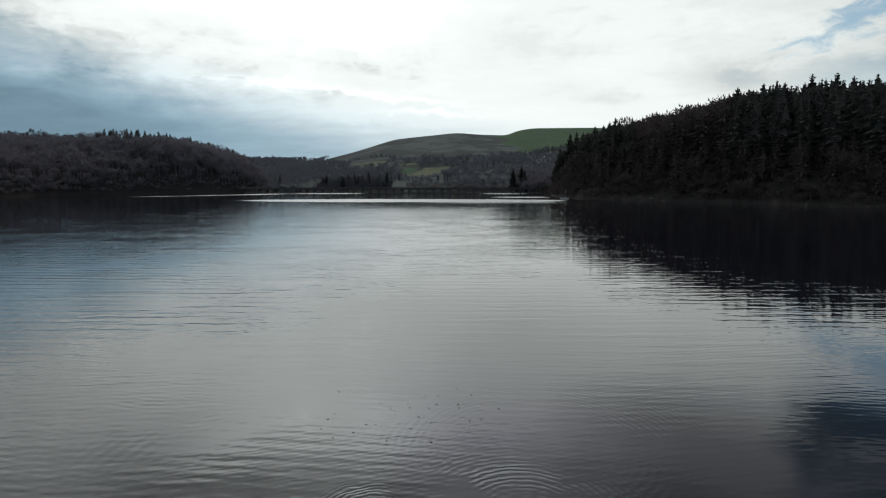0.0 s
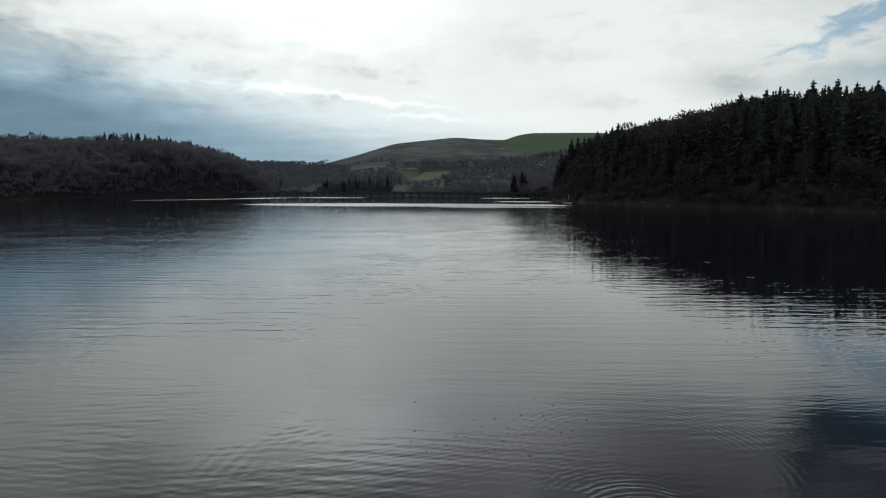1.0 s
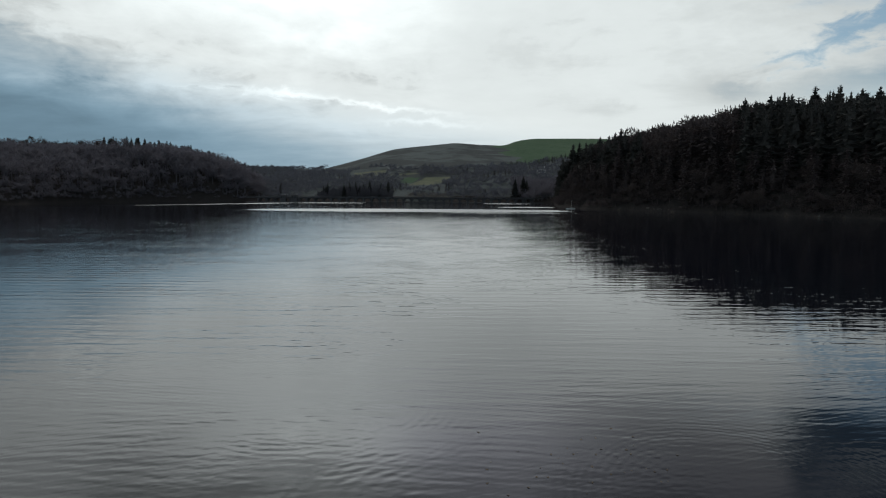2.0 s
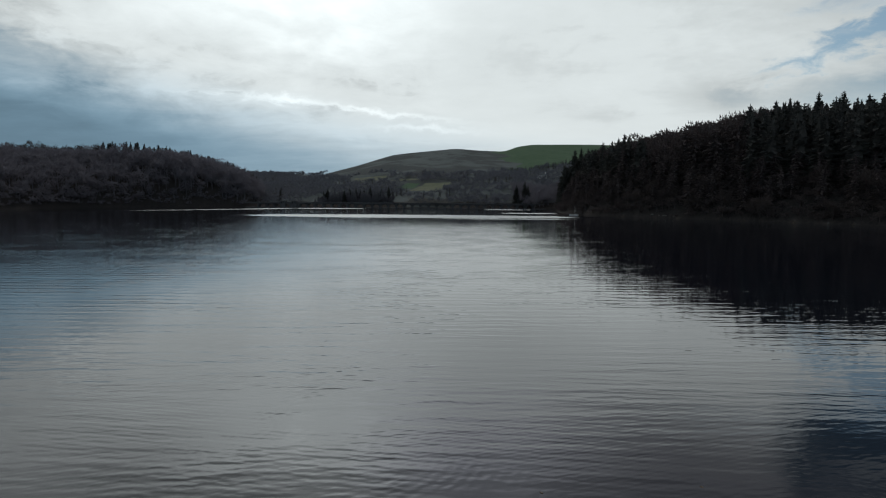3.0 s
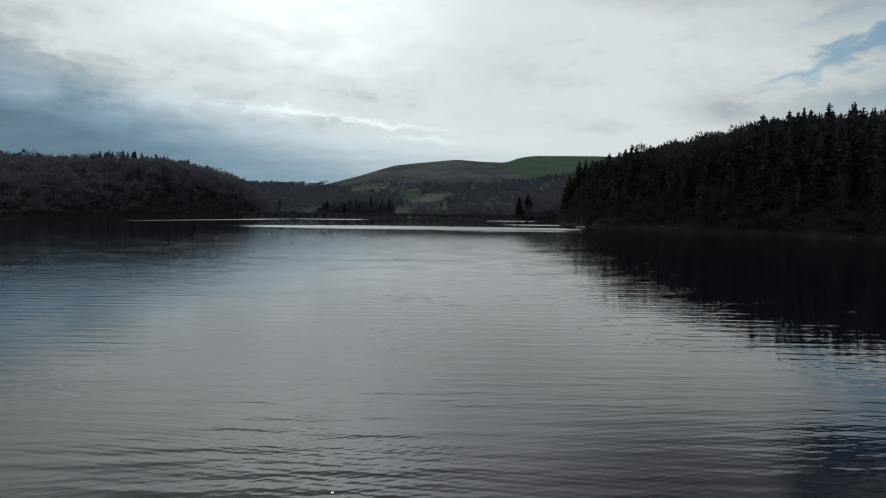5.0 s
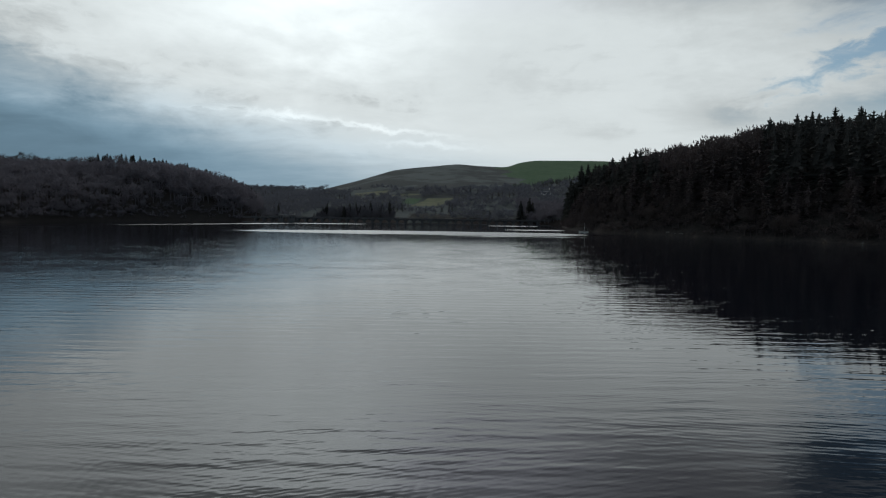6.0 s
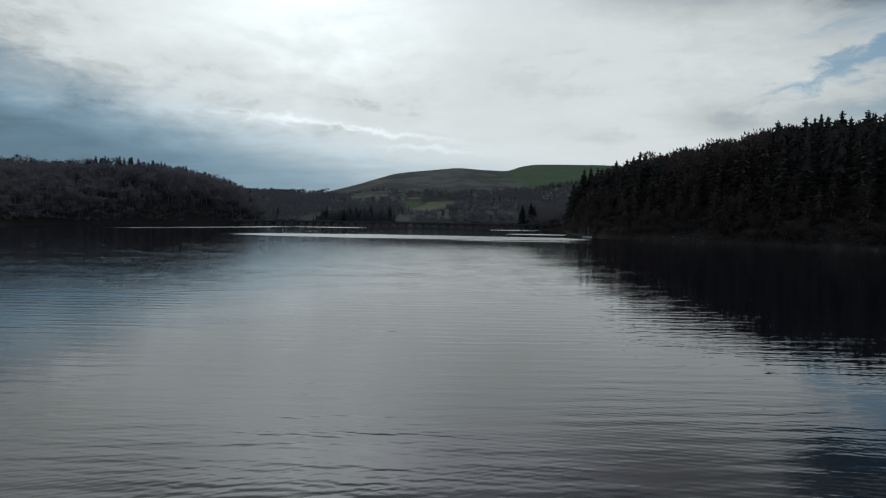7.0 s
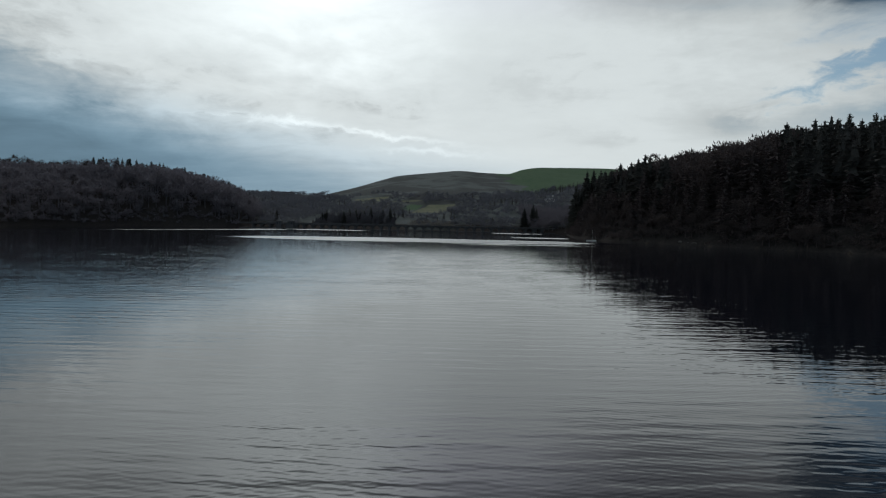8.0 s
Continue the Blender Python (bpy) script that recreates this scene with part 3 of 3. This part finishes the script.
def broad_trunk(rng, limbs=5):
    """A short bole with limbs, one metre tall over all."""
    pieces = [tapered([(0, 0, -0.04), (0.01, 0, 0.2), (0, 0.01, 0.45), (0.01, 0, 0.7)], [0.022, 0.017, 0.012, 0.005])]
    for k in range(limbs):
        a, z, r = 2 * math.pi * k / limbs + rng.uniform(-0.4, 0.4), rng.uniform(0.22, 0.5), rng.uniform(0.18, 0.34)
        pieces.append(tapered([(0, 0, z), (r * 0.5 * math.cos(a), r * 0.5 * math.sin(a), z + 0.17), (r * math.cos(a), r * math.sin(a), z + rng.uniform(0.25, 0.42))], [0.010, 0.007, 0.002], 4))
    return joined(pieces)


def twig_crown(rng, count, lobes=7, size=0.05, thin=0.14):
    """Fine bare twigs that fan out in uneven lobes."""
    v, f = [], []
    hubs = [(rng.uniform(-0.24, 0.24), rng.uniform(-0.24, 0.24), rng.uniform(0.30, 0.76), rng.uniform(0.13, 0.24)) for _ in range(lobes)]
    for _ in range(count):
        hx, hy, hz, hr = rng.choice(hubs)
        d = Vector((rng.gauss(0, 1), rng.gauss(0, 1), rng.gauss(0.35, 1))).normalized()
        base = Vector((hx, hy, hz)) + d * hr * rng.uniform(0.15, 0.85)
        side = d.cross(Vector((rng.gauss(0, 1), rng.gauss(0, 1), rng.gauss(0, 1)))).normalized()
        ln = size * rng.uniform(0.7, 1.9)
        n = len(v)
        v += [tuple(base - side * ln * thin), tuple(base + side * ln * thin), tuple(base + (d + Vector((0, 0, 0.45))) * ln)]
        f += [(n, n + 1, n + 2)]
    return np.array(v), np.array(f)


def scattered(rng, x0, x1, y0, y1, step):
    """Places on a loose grid."""
    gx, gy = np.meshgrid(np.arange(x0, x1, step), np.arange(y0, y1, step))
    gx, gy = gx.ravel(), gy.ravel()
    return gx + rng.uniform(-0.45, 0.45, gx.shape) * step, gy + rng.uniform(-0.45, 0.45, gy.shape) * step


def wood(name, x, y, tall, stock, mat, rng, label, category="wood", wide=1.0):
    """Many trees in one mesh."""
    z = land(x, y)
    pick = rng.integers(0, len(stock), len(x))
    turn = rng.uniform(0, 6.28, len(x))
    girth = tall * wide * rng.uniform(0.85, 1.2, len(x))
    vs, fs, n = [], [], 0
    for k, (tv, tf) in enumerate(stock):
        w = pick == k
        m = int(w.sum())
        if not m:
            continue
        c, s = np.cos(turn[w])[:, None], np.sin(turn[w])[:, None]
        px = (tv[None, :, 0] * c - tv[None, :, 1] * s) * girth[w][:, None] + x[w][:, None]
        py = (tv[None, :, 0] * s + tv[None, :, 1] * c) * girth[w][:, None] + y[w][:, None]
        pz = tv[None, :, 2] * tall[w][:, None] + z[w][:, None]
        vs.append(np.stack([px, py, pz], -1).reshape(-1, 3))
        fs.append((tf[None] + (np.arange(m) * len(tv))[:, None, None]).reshape(-1, 3) + n)
        n += m * len(tv)
    me = mesh_of(name, np.concatenate(vs), np.concatenate(fs), mat)
    return tagged(new(name, me), label, category, kind="stuff")


def tree(name, trunk_mesh, crown_mesh, label, category, group):
    top = tagged(new(name), label, category, group)
    under(new("trunk", trunk_mesh), top)
    under(new("crown", crown_mesh), top)
    return top


def tree_meshes(kind, count, make_trunk, make_crown, mat):
    return [(mesh_of(kind + "_trunk", *make_trunk(), BARK), mesh_of(kind + "_crown", *make_crown(), mat)) for _ in range(count)]


draw = random.Random(11)
rng = np.random.default_rng(5)

SPRUCES = tree_meshes("spruce", 8, conifer_trunk, lambda: conifer_crown(draw, 26, 12, draw.uniform(0.23, 0.34), draw.uniform(0.06, 0.2), 1.25, 1.25), NEEDLES)
LARCHES = tree_meshes("larch", 5, conifer_trunk, lambda: conifer_crown(draw, 30, 13, draw.uniform(0.24, 0.32), draw.uniform(0.1, 0.2), 0.7, 0.7, 0.45), TWIGS)
OAKS = tree_meshes("oak", 5, lambda: broad_trunk(draw), lambda: twig_crown(draw, 1700, 10, 0.042, 0.14), TWIGS)
FAR_SPRUCES = [conifer_crown(draw, 18, 9, draw.uniform(0.24, 0.36), 0.06, 1.25, 1.35) for _ in range(9)]
FAR_OAKS = [joined([broad_trunk(draw, 3), twig_crown(draw, 460, 9, 0.034, 0.30)]) for _ in range(6)]
FAR_LARCHES = [conifer_crown(draw, 17, 9, draw.uniform(0.22, 0.30), 0.05, 0.9, 0.8, 0.5) for _ in range(6)]
TINY_OAKS = [twig_crown(draw, 104, 7, 0.115, 0.17) for _ in range(6)]
TINY_SPRUCES = [conifer_crown(draw, 7, 5, 0.24, 0.05) for _ in range(4)]


def plant(stock, name, places, group, labels, category):
    """Single trees at (x, y, height)."""
    first = {}
    for n, (x, y, tall) in enumerate(places):
        k = draw.randrange(len(stock))
        if k not in first:
            top = tree(name, *stock[k], labels[k % len(labels)], category, group)
            first[k] = top
        else:
            top = copy_thing(first[k], Matrix())
        wide = tall * draw.uniform(0.85, 1.2)
        top.matrix_basis = Matrix.LocRotScale((x, y, float(land(x, y)) - 0.05), Euler((0, 0, draw.uniform(0, 6.28))), (wide, wide, tall))


def along(points, step, spread, low, high):
    """Places beside a line in plan, with heights."""
    out = []
    for (x0, y0), (x1, y1) in zip(points, points[1:]):
        n = max(1, int(math.hypot(x1 - x0, y1 - y0) / step))
        for k in range(n):
            s = (k + draw.uniform(0.1, 0.9)) / n
            out.append((x0 + (x1 - x0) * s + draw.gauss(0, spread), y0 + (y1 - y0) * s + draw.gauss(0, spread), draw.uniform(low, high)))
    return out


EAST_CREST = [(84, 352), (96, 332), (115, 320), (143, 310), (163, 290), (187, 283), (228, 280), (262, 262)]
WEST_CREST = [(-272, 340), (-246, 365), (-238, 388), (-216, 406), (-174, 438), (-152, 446)]


def plant_woods():
    plant(SPRUCES, "spruce", along(EAST_CREST[4:6], 5.4, 3.0, 10, 16) + along(EAST_CREST[5:], 5.0, 3.0, 13.5, 21.5), "spruces on the east crest",
          ["tall dark green spruce on the crest of the wooded bank", "ragged dark spruce standing above the plantation"], "spruce tree")
    plant(LARCHES, "larch", along(EAST_CREST[:4], 8.0, 4.0, 12.5, 16.0), "larches on the east crest",
          ["bare feathery larch on the crest of the wooded bank"], "larch tree")
    plant(OAKS, "bare_birch", along(EAST_CREST[:3], 1.9, 3.5, 14.5, 18.5) + along(EAST_CREST[2:4], 1.9, 3.5, 12.5, 15.5) + along(EAST_CREST[3:5], 1.9, 3.5, 10.0, 13.5), "birches on the east crest",
          ["bushy leafless birch on the crest of the wooded bank"], "birch tree")
    plant(SPRUCES, "spruce", along([(66, 306), (68, 318), (71, 330)], 2.6, 1.6, 13, 21) + [(73, 345, 24), (75.5, 348, 21), (78.5, 343, 28.5), (80.5, 347, 24), (82.5, 344, 27.5), (86.5, 343, 25.5), (90, 346, 24), (94, 340, 23)], "spruces on the point",
          ["tall dark spruce at the end of the wooded point"], "spruce tree")
    plant(OAKS, "bare_oak", along([(150, 84), (110, 150), (84, 190), (66, 222), (57, 250)], 5.0, 2.0, 6, 10), "bare trees on the east shore",
          ["bare brown broadleaf tree at the water's edge"], "bare tree")
    plant(SPRUCES, "spruce", along(WEST_CREST[2:], 1.8, 2.4, 15.5, 18.6), "spruces on the west crest",
          ["dark spruce on the crest of the far wooded bank"], "spruce tree")
    plant(OAKS, "bare_oak", along(WEST_CREST[:3], 3.0, 4.0, 11.5, 15.0), "bare trees on the west crest",
          ["bare rounded broadleaf tree on the far crest"], "bare tree")
    plant(SPRUCES, "spruce", [(49, 384, 15), (55, 386, 17), (58, 392, 14), (29, 395, 6.5), (-117, 395, 10)], "spruces beyond the dam", ["dark spruce on the slope beyond the dam"], "spruce tree")
    plant(SPRUCES, "spruce", along([(-86, 398), (-60, 402), (-40, 398)], 3.4, 4.0, 6, 11.5), "spruces behind the dam",
          ["dark spruce in a clump behind the dam"], "spruce tree")

    # the massed woods
    x, y = scattered(rng, 50, 330, 70, 420, 4.6)
    e = x - bank_east(y)
    keep = (e > 2) & (e < 200) & (x * 0.9 < y + 40)
    x, y, e = x[keep], y[keep], e[keep]
    larch = (folds(x, y, 45, 1.0, 4.0) > 0.55) | (e < 13) | ((x < 168) & (e > 22) & (y > 215))
    tall = rng.uniform(11, 16, x.shape) * np.where((rng.uniform(0, 1, x.shape) < 0.06) & (x > 165), 1.22, 1.0) * np.interp(x, (100, 125, 150, 165, 190, 220), (1.32, 1.20, 0.92, 0.66, 0.68, 0.78))
    wood("plantation", x[~larch], y[~larch], tall[~larch], FAR_SPRUCES, NEEDLES_FAR, rng, "dense dark spruce plantation covering the steep bank")
    bx, by = scattered(rng, 48, 200, 70, 380, 2.2)
    be = bx - bank_east(by)
    keep = (be > -0.4) & (be < 9)
    wood("waterside_bushes", bx[keep], by[keep], rng.uniform(2.0, 5.5, int(keep.sum())), FAR_OAKS, TWIGS_RED, rng, "tangled leafless brown bushes along the water's edge", "bushes", 1.5)
    bx, by = scattered(rng, -240, -118, 150, 372, 2.8)
    be = bank_west(by) - bx
    keep = (be > 0.6) & (be < 9)
    wood("waterside_bushes", bx[keep], by[keep], rng.uniform(2.0, 5.0, int(keep.sum())), TINY_OAKS, TWIGS_HAZED, rng, "tangled leafless brown bushes along the water's edge", "bushes", 1.5)
    bushy = (x < 170) & (e > 20) & (y > 210)
    a, b = larch & ~bushy, larch & bushy
    wood("bare_wood", x[a], y[a], tall[a] * np.where(e[a] < 14, 0.6, 0.92), FAR_LARCHES, TWIGS_RED, rng, "bare reddish brown larches between the spruces")
    wood("birch_wood", x[b], y[b], tall[b], FAR_OAKS, TWIGS_RED, rng, "bushy leafless birches along the crest of the bank", wide=1.1)
    x, y = scattered(rng, -340, -110, 150, 520, 5.2)
    w = bank_west(y) - x
    keep = (w > 2) & (w < 190)
    x, y, w = x[keep], y[keep], w[keep]
    oak = folds(x, y, 60, 1.0, 6.0) > -0.95
    tall = rng.uniform(10, 14, x.shape) * np.interp(w, (0, 10, 60, 110), (0.5, 1.0, 1.0, 0.82)) * np.where((y > 352) & (w < 70), 1.3, 1.0)
    wood("mixed_wood", x[~oak], y[~oak], tall[~oak], FAR_SPRUCES, NEEDLES_HAZED, rng, "dark spruce wood on the far bank")
    wood("bare_wood", x[oak], y[oak], tall[oak] * 0.95, FAR_OAKS, TWIGS_HAZED, rng, "bare broadleaf wood on the far bank", wide=1.1)
    # hillside beyond the dam
    x, y = scattered(rng, -420, 330, 384, 840, 5.4)
    top = np.interp(x, (-420, -215, -150, -110, 0, 90, 330), (820, 790, 650, 570, 560, 600, 640)) + folds(x, y, 50, 18, 8.0)
    keep = (y < top) & (pasture_at(x, y) < 0.4) & (pale_at(x, y) < 0.3) & (pale_at(x, y + 13) < 0.5) & (pale_at(x, y + 26) < 0.6) & (x < bank_east(y) + 90) & ((x < -100) | (x > -24) | (y > 416)) & (rng.uniform(0, 1, x.shape) < 0.85)
    x, y = x[keep], y[keep]
    dark = (folds(x, y, 40, 1.0, 9.0) > 0.8) & (rng.uniform(0, 1, x.shape) < 0.7)
    tall = rng.uniform(3.5, 6.5, x.shape)
    wood("hillside_wood", x[~dark], y[~dark], tall[~dark], TINY_OAKS, TWIGS_FAR_HAZED, rng, "leafless grey brown woodland on the far hillside", wide=1.5)
    wood("hillside_spruces", x[dark], y[dark], tall[dark] * 1.2, TINY_SPRUCES, NEEDLES_FAR, rng, "scattered dark spruces on the far hillside")
    # brown trees between the end of the dam and the wooded point
    x, y = scattered(rng, 56, 130, 374, 450, 4.5)
    keep = x < 62 + (y - 374) * 0.9
    x, y = x[keep], y[keep]
    wood("bare_wood", x, y, rng.uniform(6, 11, x.shape), FAR_OAKS, TWIGS_HAZED, rng, "bare brown trees beside the end of the dam", wide=1.2)
    # pale bushes that show behind and above the arches
    x, y = scattered(rng, -25, 2, 379, 396, 2.6)
    wood("thicket", x, y, rng.uniform(2.0, 5.0, x.shape), FAR_OAKS, TWIGS_PALE, rng, "pale leafless bushes behind the arches of the dam", "bushes", 1.5)
    # a dense stand low down behind the dam
    x, y = scattered(rng, -90, -36, 388, 410, 3.0)
    wood("spruce_stand", x, y, rng.uniform(4.0, 9.0, x.shape) * np.clip(1.25 - (np.abs(x + 63) / 34) ** 2, 0.35, 1.0), FAR_SPRUCES, NEEDLES_HAZED, rng, "dense dark spruce stand low behind the dam")
    # trees on the skyline and hedges along the pasture
    x = np.concatenate([rng.uniform(-340, -175, 190), rng.normal(-211, 4.5, 9), (-181, -177, -173)])
    y = 838 + rng.uniform(-40, 2, x.shape)
    wood("ridge_trees", x, y, rng.uniform(2.5, 5.5, x.shape) * np.where(np.arange(len(x)) > 189, 1.4, 1.0), FAR_OAKS, TWIGS_FAR_HAZED, rng, "small bare trees along the far skyline", wide=1.6)
    x = rng.uniform(72, 250, 260)
    y = 606 + 0.25 * (x - 130) + rng.uniform(-5, 4, x.shape)
    wood("hedge", x, y, rng.uniform(3, 7, x.shape), TINY_SPRUCES, NEEDLES_FAR, rng, "dark hedge below the green pasture", "hedge")


plant_woods()


# ---------------------------------------------------------------- the dam with its road on arches
def arch_bay(span, low, spring, top, thick, steps=10):
    """Wall of one bay, open below a round arch."""
    bm = bmesh.new()
    half, r = span / 2, span / 2 * 0.76
    inner = [(-r, low), (-r, spring)] + [(-r * math.cos(math.pi * k / steps), spring + r * 0.9 * math.sin(math.pi * k / steps)) for k in range(1, steps)] + [(r, spring), (r, low)]
    ring = [(x, z) for x, z in inner]
    outer = [(-half, low), (-half, spring)] + [(-half + span * k / steps, top) for k in range(1, steps)] + [(half, spring), (half, low)]
    outer[2], outer[-3] = (-half, top), (half, top)
    front = [[bm.verts.new((x, side, z)) for x, z in line] for side in (-thick / 2, thick / 2) for line in (ring, outer)]
    for k in range(len(ring) - 1):
        i0, o0, i1, o1 = front
        bm.faces.new((i0[k], i0[k + 1], o0[k + 1], o0[k]))
        bm.faces.new((i1[k + 1], i1[k], o1[k], o1[k + 1]))
        bm.faces.new((i0[k + 1], i0[k], i1[k], i1[k + 1]))
        bm.faces.new((o0[k], o0[k + 1], o1[k + 1], o1[k]))
    bmesh.ops.recalc_face_normals(bm, faces=bm.faces[:])
    return bm


def build_dam():
    x0, x1, y, n = -124.0, 58.0, 370.0, 34
    span = (x1 - x0) / n
    dam = tagged(new("dam"), "dark stone dam carrying a road on round arches", "dam", kind="structure")
    dam.location = (0, y, 0)
    part("wall", block(x0 - 8, x1 + 8, -3.0, 3.2, -4.0, 0.35, 0.1), MASONRY, dam)
    bay = part("arch", arch_bay(span, 0.35, 0.75, 2.65, 4.2), MASONRY, dam)
    bay.location = (x0 + span / 2, 0, 0)
    pier = part("pier", block(-0.5, 0.5, -2.7, 2.7, 0.3, 2.68, 0.08), MASONRY, dam)
    pier.location = (x0, 0, 0)
    for k in range(1, n + 1):
        if k < n:
            c = bay.copy()
            scene.collection.objects.link(c)
            c.location = (x0 + span * (k + 0.5), 0, 0)
        c = pier.copy()
        scene.collection.objects.link(c)
        c.location = (x0 + span * k, 0, 0)
    part("road_deck", block(x0 - 8, x1 + 8, -2.9, 2.9, 2.69, 2.92, 0.05), MASONRY, dam)
    for side in (-2.7, 2.7):
        part("parapet", block(x0 - 8, x1 + 8, side - 0.2, side + 0.2, 2.925, 3.6, 0.05), MASONRY, dam)


def build_tower(x, wide, tall):
    tower = tagged(new("dam_tower"), "small square stone valve tower with a slate roof on the dam", "tower", "towers on the dam")
    tower.location = (x, 368.6, 0)
    h = wide / 2
    part("wall", block(-h, h, -h, h, -3.0, tall, 0.06), MASONRY, tower)
    part("cornice", block(-h - 0.2, h + 0.2, -h - 0.2, h + 0.2, tall + 0.003, tall + 0.3, 0.05), MASONRY, tower)
    bm = bmesh.new()
    bmesh.ops.create_cone(bm, cap_ends=True, segments=4, radius1=h * 1.42, radius2=h * 0.5, depth=0.9, matrix=Matrix.Translation((0, 0, tall + 0.76)) @ Matrix.Rotation(radians(45), 4, "Z"))
    part("roof", bm, SLATE, tower)
    for k in (-1, 1):
        part("window", block(k * h * 0.45 - 0.25, k * h * 0.45 + 0.25, -h - 0.03, -h + 0.05, tall - 1.5, tall - 0.5), GLASS_DARK, tower)


build_dam()
build_tower(-107.5, 3.4, 4.3)
build_tower(-100.2, 3.6, 4.4)


# ---------------------------------------------------------------- sailing dinghy, cottage, floating leaves
def hull_mesh(length, beam, depth, stations=14, ribs=8):
    """A pointed bow, a rounded bilge and a square stern."""
    bm = bmesh.new()
    rows = []
    for i in range(stations + 1):
        s = i / stations
        half = max(0.02, beam / 2 * (1 - max(0.0, (s - 0.35) / 0.65) ** 2.2) * (0.8 + 0.2 * min(1, s / 0.35)))
        sheer = 0.32 + 0.20 * (s - 0.3) ** 2 * 2
        keel = -depth * (1 - max(0, (s - 0.7) / 0.3) ** 2 * 0.9)
        row = []
        for j in range(ribs + 1):
            a = math.pi * j / ribs
            row.append(bm.verts.new(((s - 0.5) * length, half * math.cos(a) * (1.0 if j in (0, ribs) else 0.96), sheer + (keel - sheer) * math.sin(a) ** 0.7)))
        rows.append(row)
    for p, q in zip(rows, rows[1:]):
        for j in range(ribs):
            bm.faces.new((p[j], p[j + 1], q[j + 1], q[j]))
    bm.faces.new(rows[0])
    bm.faces.new(rows[-1])
    bmesh.ops.recalc_face_normals(bm, faces=bm.faces[:])
    return bm, rows


def build_dinghy():
    boat = tagged(new("sailing_dinghy"), "small white sailing dinghy with bare mast moored by the bank", "boat")
    boat.location, boat.rotation_euler = (51.0, 231.0, 0.0), (0, 0, radians(-12))
    boat.scale = (0.95, 0.9, 0.62)
    bm, rows = hull_mesh(3.9, 1.5, 0.22)
    part("hull", bm, HULL_WHITE, boat, "white hull")
    bm = bmesh.new()
    bmesh.ops.create_cube(bm, size=1.0, matrix=Matrix.LocRotScale((0.95, 0, 0.38), None, (1.3, 0.95, 0.06)))
    bmesh.ops.bevel(bm, geom=bm.edges[:], offset=0.02, segments=1, affect="EDGES")
    part("foredeck", bm, DECK_GREY, boat)
    part("thwart", block(-0.45, -0.15, -0.68, 0.68, 0.22, 0.29, 0.01), DECK_GREY, boat)
    part("mast", rod((0.45, 0, 0.1), (0.42, 0, 6.4), 0.032, 0.022), HULL_WHITE, boat, "slim bare white mast")
    for end in ((1.85, 0, 0.5), (0.1, 0.72, 0.34), (0.1, -0.72, 0.34)):
        part("stay", rod((0.42, 0, 6.0), end, 0.008, 0.008, 5), ALLOY, boat)
    part("outboard_motor", block(-2.27, -1.97, -0.16, 0.16, -0.05, 0.75, 0.06), BLACK, boat, "black outboard motor on the stern")
    part("rudder", block(-2.05, -1.96, 0.28, 0.32, -0.3, 0.55, 0.01), DECK_GREY, boat)


def build_cottage():
    x, y = 92.0, 520.0
    z = float(land(x, y))
    house = tagged(new("cottage"), "small white cottage with a pale slate roof on the hillside", "cottage")
    house.location, house.rotation_euler = (x, y, z - 0.8), (0, 0, radians(20))
    part("wall", block(-4, 4, -2.5, 2.5, 0, 3.6), RENDERED, house)
    bm = bmesh.new()
    v = [bm.verts.new(p) for p in ((-4.3, -2.9, 3.6), (4.3, -2.9, 3.6), (4.3, 2.9, 3.6), (-4.3, 2.9, 3.6), (-4.3, 0, 5.6), (4.3, 0, 5.6))]
    for q in ((0, 1, 5, 4), (2, 3, 4, 5), (1, 2, 5), (3, 0, 4), (3, 2, 1, 0)):
        bm.faces.new([v[k] for k in q])
    roof = part("roof", bm, SLATE, house)
    part("chimney", block(2.9, 3.7, -0.4, 0.4, 4.8, 6.5), RENDERED, roof)
    for cx in (-2.4, 0.0, 2.4):
        part("window" if cx else "door", block(cx - 0.5, cx + 0.5, -2.56, -2.45, 1.3 if cx else 0.8, 2.6), GLASS_DARK, house)


def build_boulders():
    for k in range(7):
        bm = bmesh.new()
        bmesh.ops.create_icosphere(bm, subdivisions=2, radius=1.0)
        for v in bm.verts:
            v.co *= 1 + 0.28 * noise.noise(v.co * 1.3 + Vector((k * 5.1, 0, 0)))
        me = bpy.data.meshes.new("boulder")
        bm.to_mesh(me)
        bm.free()
        me.materials.append(SHINGLE)
        y = draw.uniform(196, 228)
        rock = tagged(new("boulder", me), "pale wet boulder at the water's edge", "boulder", "boulders on the shore")
        r = draw.uniform(0.35, 0.8)
        x = float(bank_east(np.array(y))) + draw.uniform(-0.6, 0.8)
        rock.matrix_world = Matrix.LocRotScale((x, y, max(float(land(x, y)), -0.1) + 0.12 * r), Euler((0, 0, draw.uniform(0, 6))), (r * 1.4, r, r * 0.6))


def build_leaves():
    v, f = [], []
    for k in range(46):
        x, y = draw.uniform(-3.4, 1.6), draw.gauss(13.8, 0.8)
        s, a = draw.uniform(0.015, 0.05), draw.uniform(0, 6.28)
        n = len(v)
        for r, b, z in ((1.0, 0, 0.006), (0.5, 1.7, 0.012), (1.0, 3.14, 0.006), (0.5, 4.6, 0.004)):
            v.append((x + s * r * math.cos(a + b), y + s * r * math.sin(a + b), z))
        f += [(n, n + 1, n + 2), (n, n + 2, n + 3)]
    tagged(new("floating_leaves", mesh_of("floating_leaves", v, f, LEAF)), "scattered small dead leaves floating on the water", "leaves", kind="stuff")


build_dinghy()
build_cottage()
build_leaves()
build_boulders()
